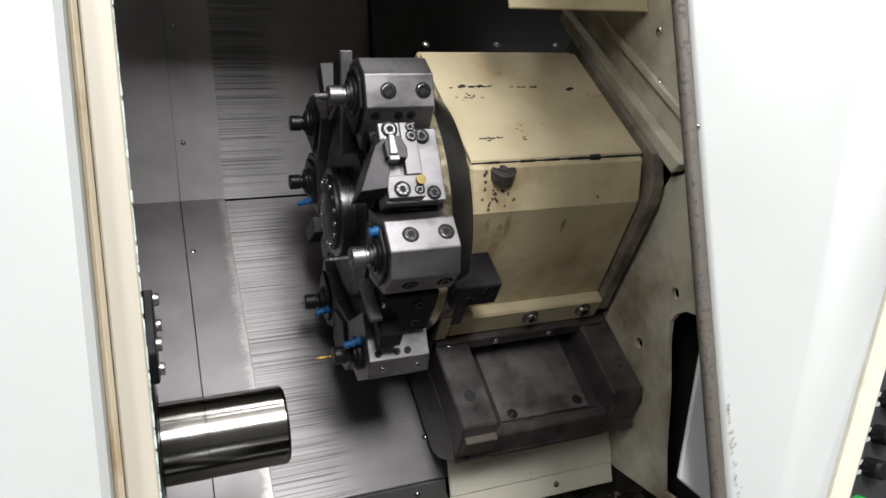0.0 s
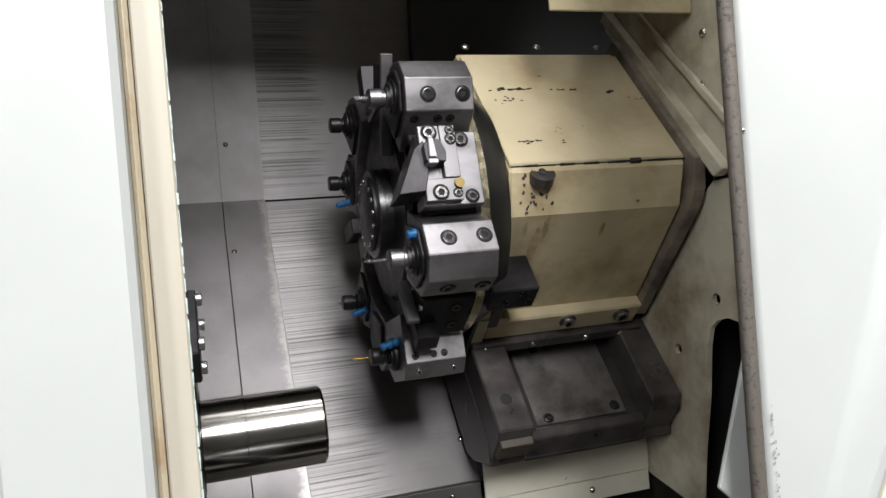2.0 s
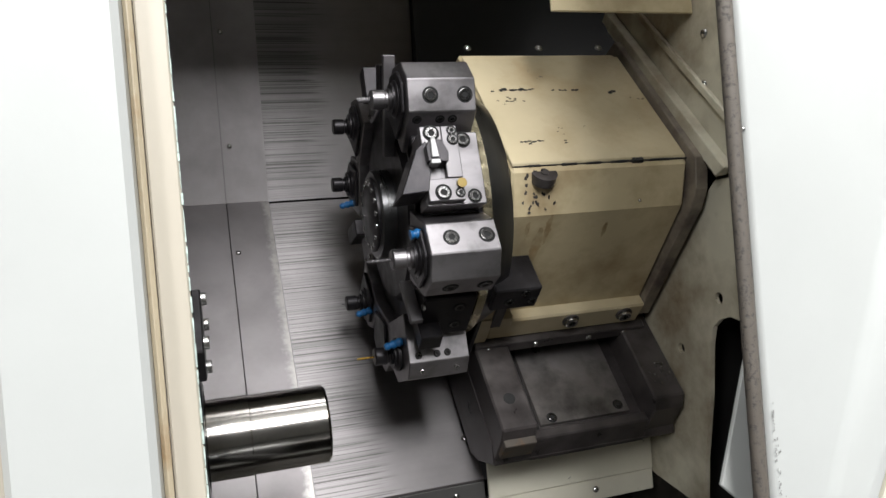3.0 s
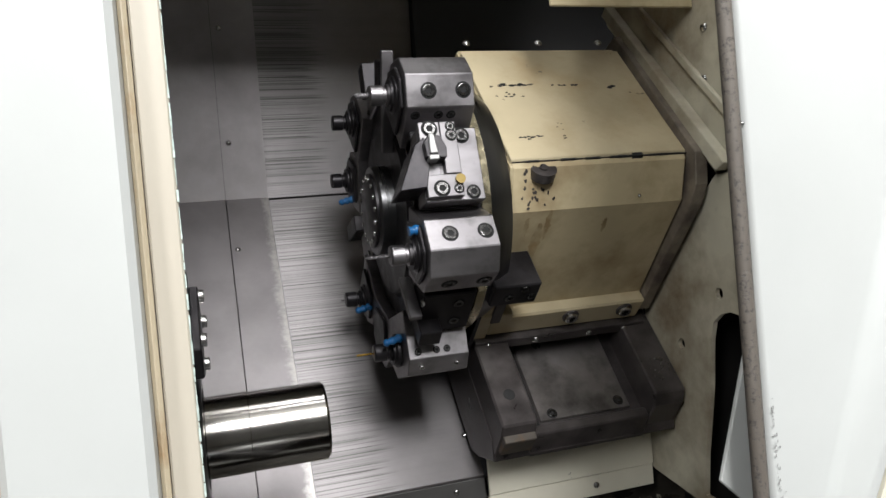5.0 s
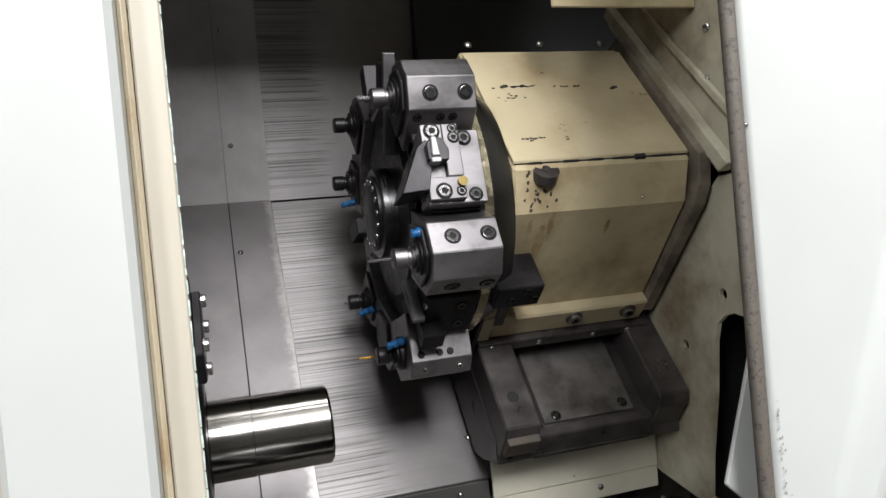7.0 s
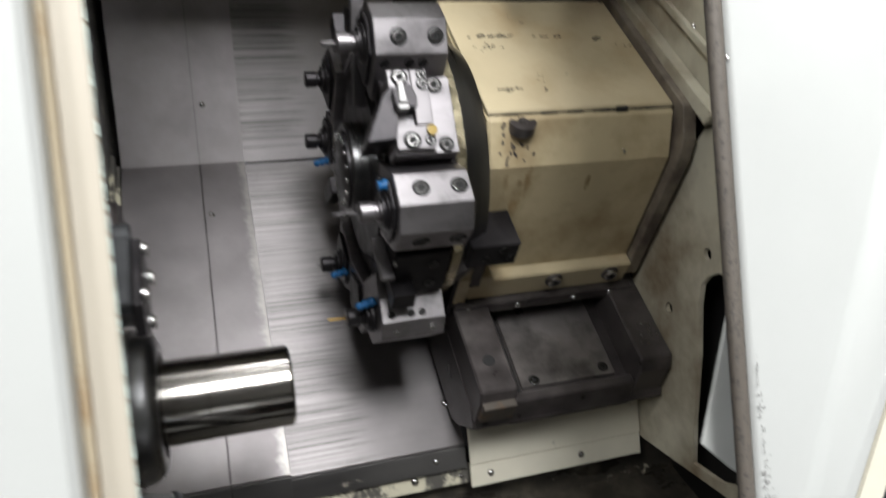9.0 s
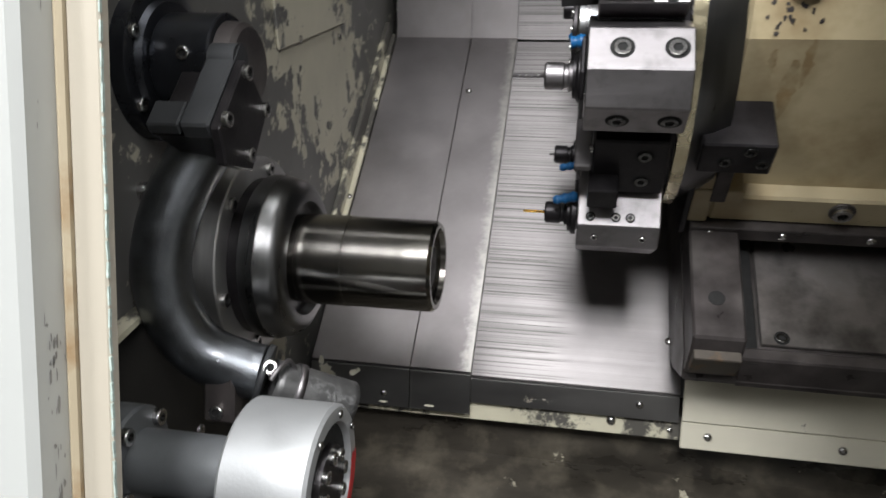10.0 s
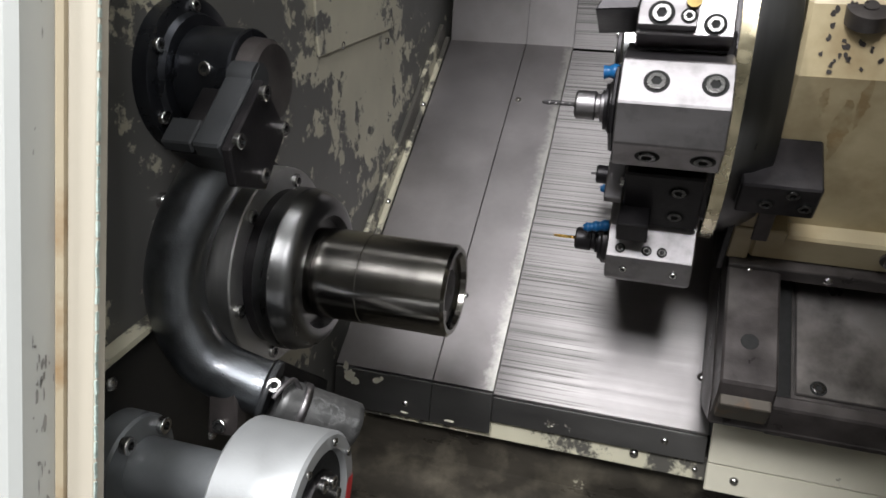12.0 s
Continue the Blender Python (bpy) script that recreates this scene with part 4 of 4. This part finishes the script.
# boring-bar holder below, and others round the disc
for el in (-48, 72, 102, 192):
    n, s = spoke(el)
    top = {-48: 0.158, 192: 0.178}.get(el, 0.155)
    h = part("tool_holder", prism(holder_outline(el, [(0.125, -0.031), (top, -0.031), (top, 0.031), (0.125, 0.031)]), 0.80, 0.858, 0.0015), BLACK if el == -48 else STEEL, tur, "black turning-tool holder" if el == -48 else "steel turning-tool holder")
    part("tool_shank", prism(holder_outline(el, [(0.135, -0.030), (top + 0.018, -0.030), (top + 0.018, -0.008), (0.135, -0.008)]), 0.798 if el == -48 else 0.785, 0.822, 0.001), BLACK, h)
    lo, hi, at = (0.112, 0.166, 0.004) if el == -48 else (0.075, 0.184, -0.038)
    if el in (-48, 72):
        part("clamp_plate", prism(holder_outline(el, [(lo, at), (hi, at), (hi, at + 0.007), (lo, at + 0.007)]), 0.786, 0.7995, 0.001), STEEL_BRIGHT, h)
    for b2 in (-0.015, 0.015):
        screw(h, Vector((0.84, 0, 0)) + TC + n * top + s * b2, n, 0.0055, SUNK, 0.3)
    for b2 in (0.132, 0.160):
        screw(h, Vector((0.80, 0, 0)) + TC + n * b2 + s * 0.024, -X, 0.0035, CAP, 0.8)

for ob in (hous, clamp):
    ob.location += LIFT
tur.location.x += 0.003

# ---- spindle and bar ----
SY, SZ = 1.067, 0.405
spin = thing("spindle_nose", (0.52, SY, SZ), "dark turned steel spindle nose with stepped rings", "spindle")
part("flange", spun([(0.495, 0.0), (0.495, 0.09), (0.509, 0.09), (0.509, 0.0)], SY, SZ, 64), GREASY, spin)
part("ring", spun([(0.5092, 0.0), (0.5092, 0.0795), (0.510, 0.0805), (0.542, 0.0805), (0.543, 0.0795), (0.543, 0.0)], SY, SZ, 72), RING, spin)
part("groove", spun([(0.5431, 0.0), (0.5431, 0.063), (0.552, 0.063), (0.552, 0.0)], SY, SZ, 64), BLACK, spin)
part("ring", spun([(0.5521, 0.0), (0.5521, 0.065), (0.553, 0.066), (0.5645, 0.066), (0.5655, 0.065), (0.5735, 0.0635), (0.5795, 0.0595), (0.583, 0.053), (0.583, 0.046), (0.575, 0.043), (0.575, 0.0)], SY, SZ, 72), NOSE, spin)
for k in range(6):
    a = radians(20 + 60 * k)
    screw(spin, (0.543, SY + 0.0705 * math.cos(a), SZ + 0.0705 * math.sin(a)), X, 0.0055, CAP, 0.6)
for a in (60, 120, 180, 240, 300):
    screw(spin, (0.509, SY + 0.0845 * math.cos(radians(a)), SZ + 0.0845 * math.sin(radians(a))), X, 0.004, CAP, 0.7)
bar = thing("bar_stock", (0.63, SY, SZ), "turned steel bar held in the spindle collet", "workpiece")
part("sleeve", spun([(0.56, 0.0), (0.56, 0.0355), (0.583, 0.0355), (0.584, 0.0362), (0.6205, 0.0362), (0.621, 0.0358), (0.6875, 0.0358), (0.69, 0.0335), (0.69, 0.030), (0.686, 0.0285), (0.683, 0.0)], SY, SZ, 72), TURNED, bar)
part("end_disc", spun([(0.684, 0.0), (0.6862, 0.004), (0.6835, 0.026), (0.683, 0.0)], SY, SZ, 48), STEEL_BRIGHT, bar)

# ---- things on the headstock wall ----
setter = thing("arm_pivot", (0.505, 0.97, 0.546), "black round pivot housing with a grey swing arm", "pivot housing")
PY, PZ = 0.980, 0.547
part("flange", spun([(0.505, 0.0), (0.505, 0.052), (0.5155, 0.052), (0.5165, 0.0505), (0.5165, 0.0)], PY, PZ, 56), BLACK_BLUE, setter)
part("step", spun([(0.517, 0.0), (0.517, 0.043), (0.521, 0.041), (0.521, 0.0)], PY, PZ, 56), BLACK_BLUE, setter)
part("barrel", spun([(0.521, 0.0), (0.521, 0.033), (0.522, 0.034), (0.560, 0.034), (0.561, 0.033), (0.561, 0.0)], PY, PZ, 56), BLACK_BLUE, setter)
part("cap", spun([(0.5615, 0.0), (0.5615, 0.029), (0.572, 0.028), (0.575, 0.025), (0.575, 0.0)], PY, PZ, 48), GREASY, setter)
for a in (100, 160, 218, 280, 340):
    screw(setter, (0.5165, PY + 0.0465 * math.cos(radians(a)), PZ + 0.0465 * math.sin(radians(a))), X, 0.0045, CAP, 0.8)
screw(setter, (0.545, PY - 0.033, PZ + 0.004), FRONT, 0.0045, CAP, 0.6)
arm = [(0.9055, 0.505), (0.939, 0.547), (0.971, 0.517), (0.955, 0.490), (0.949, 0.479), (0.914, 0.483)]
part("arm_plate", prism(arm, 0.584, 0.5905, 0.001), BLACK, setter)
part("arm", prism([(0.904, 0.506), (0.9375, 0.548), (0.944, 0.557), (0.951, 0.556), (0.953, 0.548), (0.912, 0.498)], 0.565, 0.5838, 0.0015), GREY, setter, "grey painted swing arm")
part("arm_end", rod((0.566, 0.947, 0.547), (0.5835, 0.947, 0.547), 0.0105, 28), GREY, setter)
part("arm_foot", prism([(0.904, 0.506), (0.909, 0.500), (0.920, 0.513), (0.9155, 0.5205)], 0.5445, 0.5648, 0.001), GREY, setter)
part("arm_block", prism([(0.912, 0.50), (0.944, 0.540), (0.966, 0.516), (0.95, 0.486)], 0.545, 0.5835, 0.001), BLACK, setter)
for y, z in ((0.912, 0.51), (0.938, 0.539), (0.964, 0.518), (0.942, 0.489)):
    screw(setter, (0.5905, y, z), X, 0.0048, CAP, 0.8)

pipe = thing("coolant_elbow", (0.53, 0.955, 0.41), "thick black bent pipe curving round the spindle", "pipe")
part("elbow", tube([(0.560, 0.970, 0.508), (0.547, 0.960, 0.487), (0.533, 0.950, 0.452), (0.527, 0.946, 0.414), (0.533, 0.950, 0.380), (0.550, 0.957, 0.355), (0.576, 0.965, 0.343), (0.588, 0.968, 0.340)], 0.0195, 28, 8), PIPE, pipe)
part("rim", tube([(0.5875, 0.968, 0.3402), (0.5915, 0.969, 0.339)], 0.0205, 28, 2), GREY, pipe)
fit_ = thing("hose_fitting", (0.61, 0.985, 0.32), "scuffed metal hose fitting with a wire clip", "fitting")
part("barrel", tube([(0.594, 0.968, 0.334), (0.62, 0.985, 0.322), (0.64, 1.0, 0.312)], 0.0165, 24, 4), ALU_WORN, fit_)
part("clip", tube([(0.602, 0.950, 0.342), (0.606, 0.955, 0.349), (0.608, 0.968, 0.350), (0.612, 0.972, 0.336), (0.608, 0.966, 0.318)], 0.0018, 10, 6), STEEL_BRIGHT, fit_)
part("band", tube([(0.606, 0.9765, 0.3285), (0.6105, 0.979, 0.3265)], 0.0178, 24, 2), STEEL, fit_)
screw(fit_, (0.598, 0.957, 0.348), (0.5, -0.75, 0.4), 0.0052, CAP, 0.7)
lugp = thing("pipe_lug", (0.57, 0.95, 0.318), "small dark pipe lug with a screw", "lug")
part("lug", prism([(0.945, 0.31), (0.96, 0.31), (0.96, 0.345), (0.945, 0.345)], 0.556, 0.578, 0.002), GREASY, lugp)
screw(lugp, (0.5665, 0.945, 0.318), FRONT, 0.005, CAP, 0.6)

DY, DZ = 0.912, 0.295
drum = thing("probe_cylinder", (0.53, DY, DZ), "silver drum on a grey flanged shaft", "cylinder")
part("flange", spun([(0.512, 0.0), (0.512, 0.0345), (0.529, 0.0345), (0.531, 0.033), (0.536, 0.0)], DY, DZ, 48), GREY_LIGHT, drum)
part("shaft", spun([(0.5311, 0.0), (0.5311, 0.0205), (0.6045, 0.0205), (0.6045, 0.0)], DY, DZ, 48), GREY_LIGHT, drum)
part("drum", spun([(0.605, 0.0), (0.605, 0.0455), (0.607, 0.0475), (0.6565, 0.0475), (0.6585, 0.0455), (0.6585, 0.037), (0.6525, 0.036), (0.6525, 0.0)], DY, DZ, 72), ALU, drum)
ringb = spun([(0.6588, 0.0375), (0.6592, 0.0375), (0.6592, 0.0452), (0.6588, 0.0452)], DY, DZ, 72)
bmesh.ops.delete(ringb, geom=[f for f in ringb.faces if len(f.verts) > 4 or not (f.calc_center_median().y - DY) * 0.2 - (f.calc_center_median().z - DZ) > 0.006], context="FACES")
part("red_ring", ringb, RED, drum, "scraped red ring")
part("inner_plate", spun([(0.6527, 0.0), (0.6527, 0.0355), (0.6545, 0.0355), (0.6545, 0.0)], DY, DZ, 40), SOCKET, drum)
part("inner_disc", spun([(0.6546, 0.0), (0.6546, 0.024), (0.6585, 0.023), (0.6585, 0.0)], DY, DZ, 40), BLACK, drum)
for k in range(8):
    a = radians(45 * k + 10)
    screw(drum, (0.6585, DY + 0.0175 * math.cos(a), DZ + 0.0175 * math.sin(a)), X, 0.0042, CAP, 0.8)
for a in (35, 75, 125, 200, 300):
    screw(drum, (0.6593, DY + 0.0413 * math.cos(radians(a)), DZ + 0.0413 * math.sin(radians(a))), X, 0.0026, CAP, 0.5)
for a in (130, 50, 220, 310):
    screw(drum, (0.531, DY + 0.0268 * math.cos(radians(a)), DZ + 0.029 * math.sin(radians(a))), X, 0.0058, CAP, 0.9)

# loose wall screws
for y, z, r in ((0.96, 0.462, 0.006), (0.951, 0.388, 0.0045), (1.105, 0.497, 0.005), (1.235, 0.60, 0.004), (1.36, 0.62, 0.004)):
    ob = screw(head, (HEAD_X, y, z), X, r, CAP, 0.8)
for y, z in ((0.905, 0.35), (1.02, 0.27)):
    screw(low, (0.512, y, z), X, 0.005, DOME)
screw(guard, (0.6, LY - 0.002, 0.232), FRONT, 0.004, DOME)
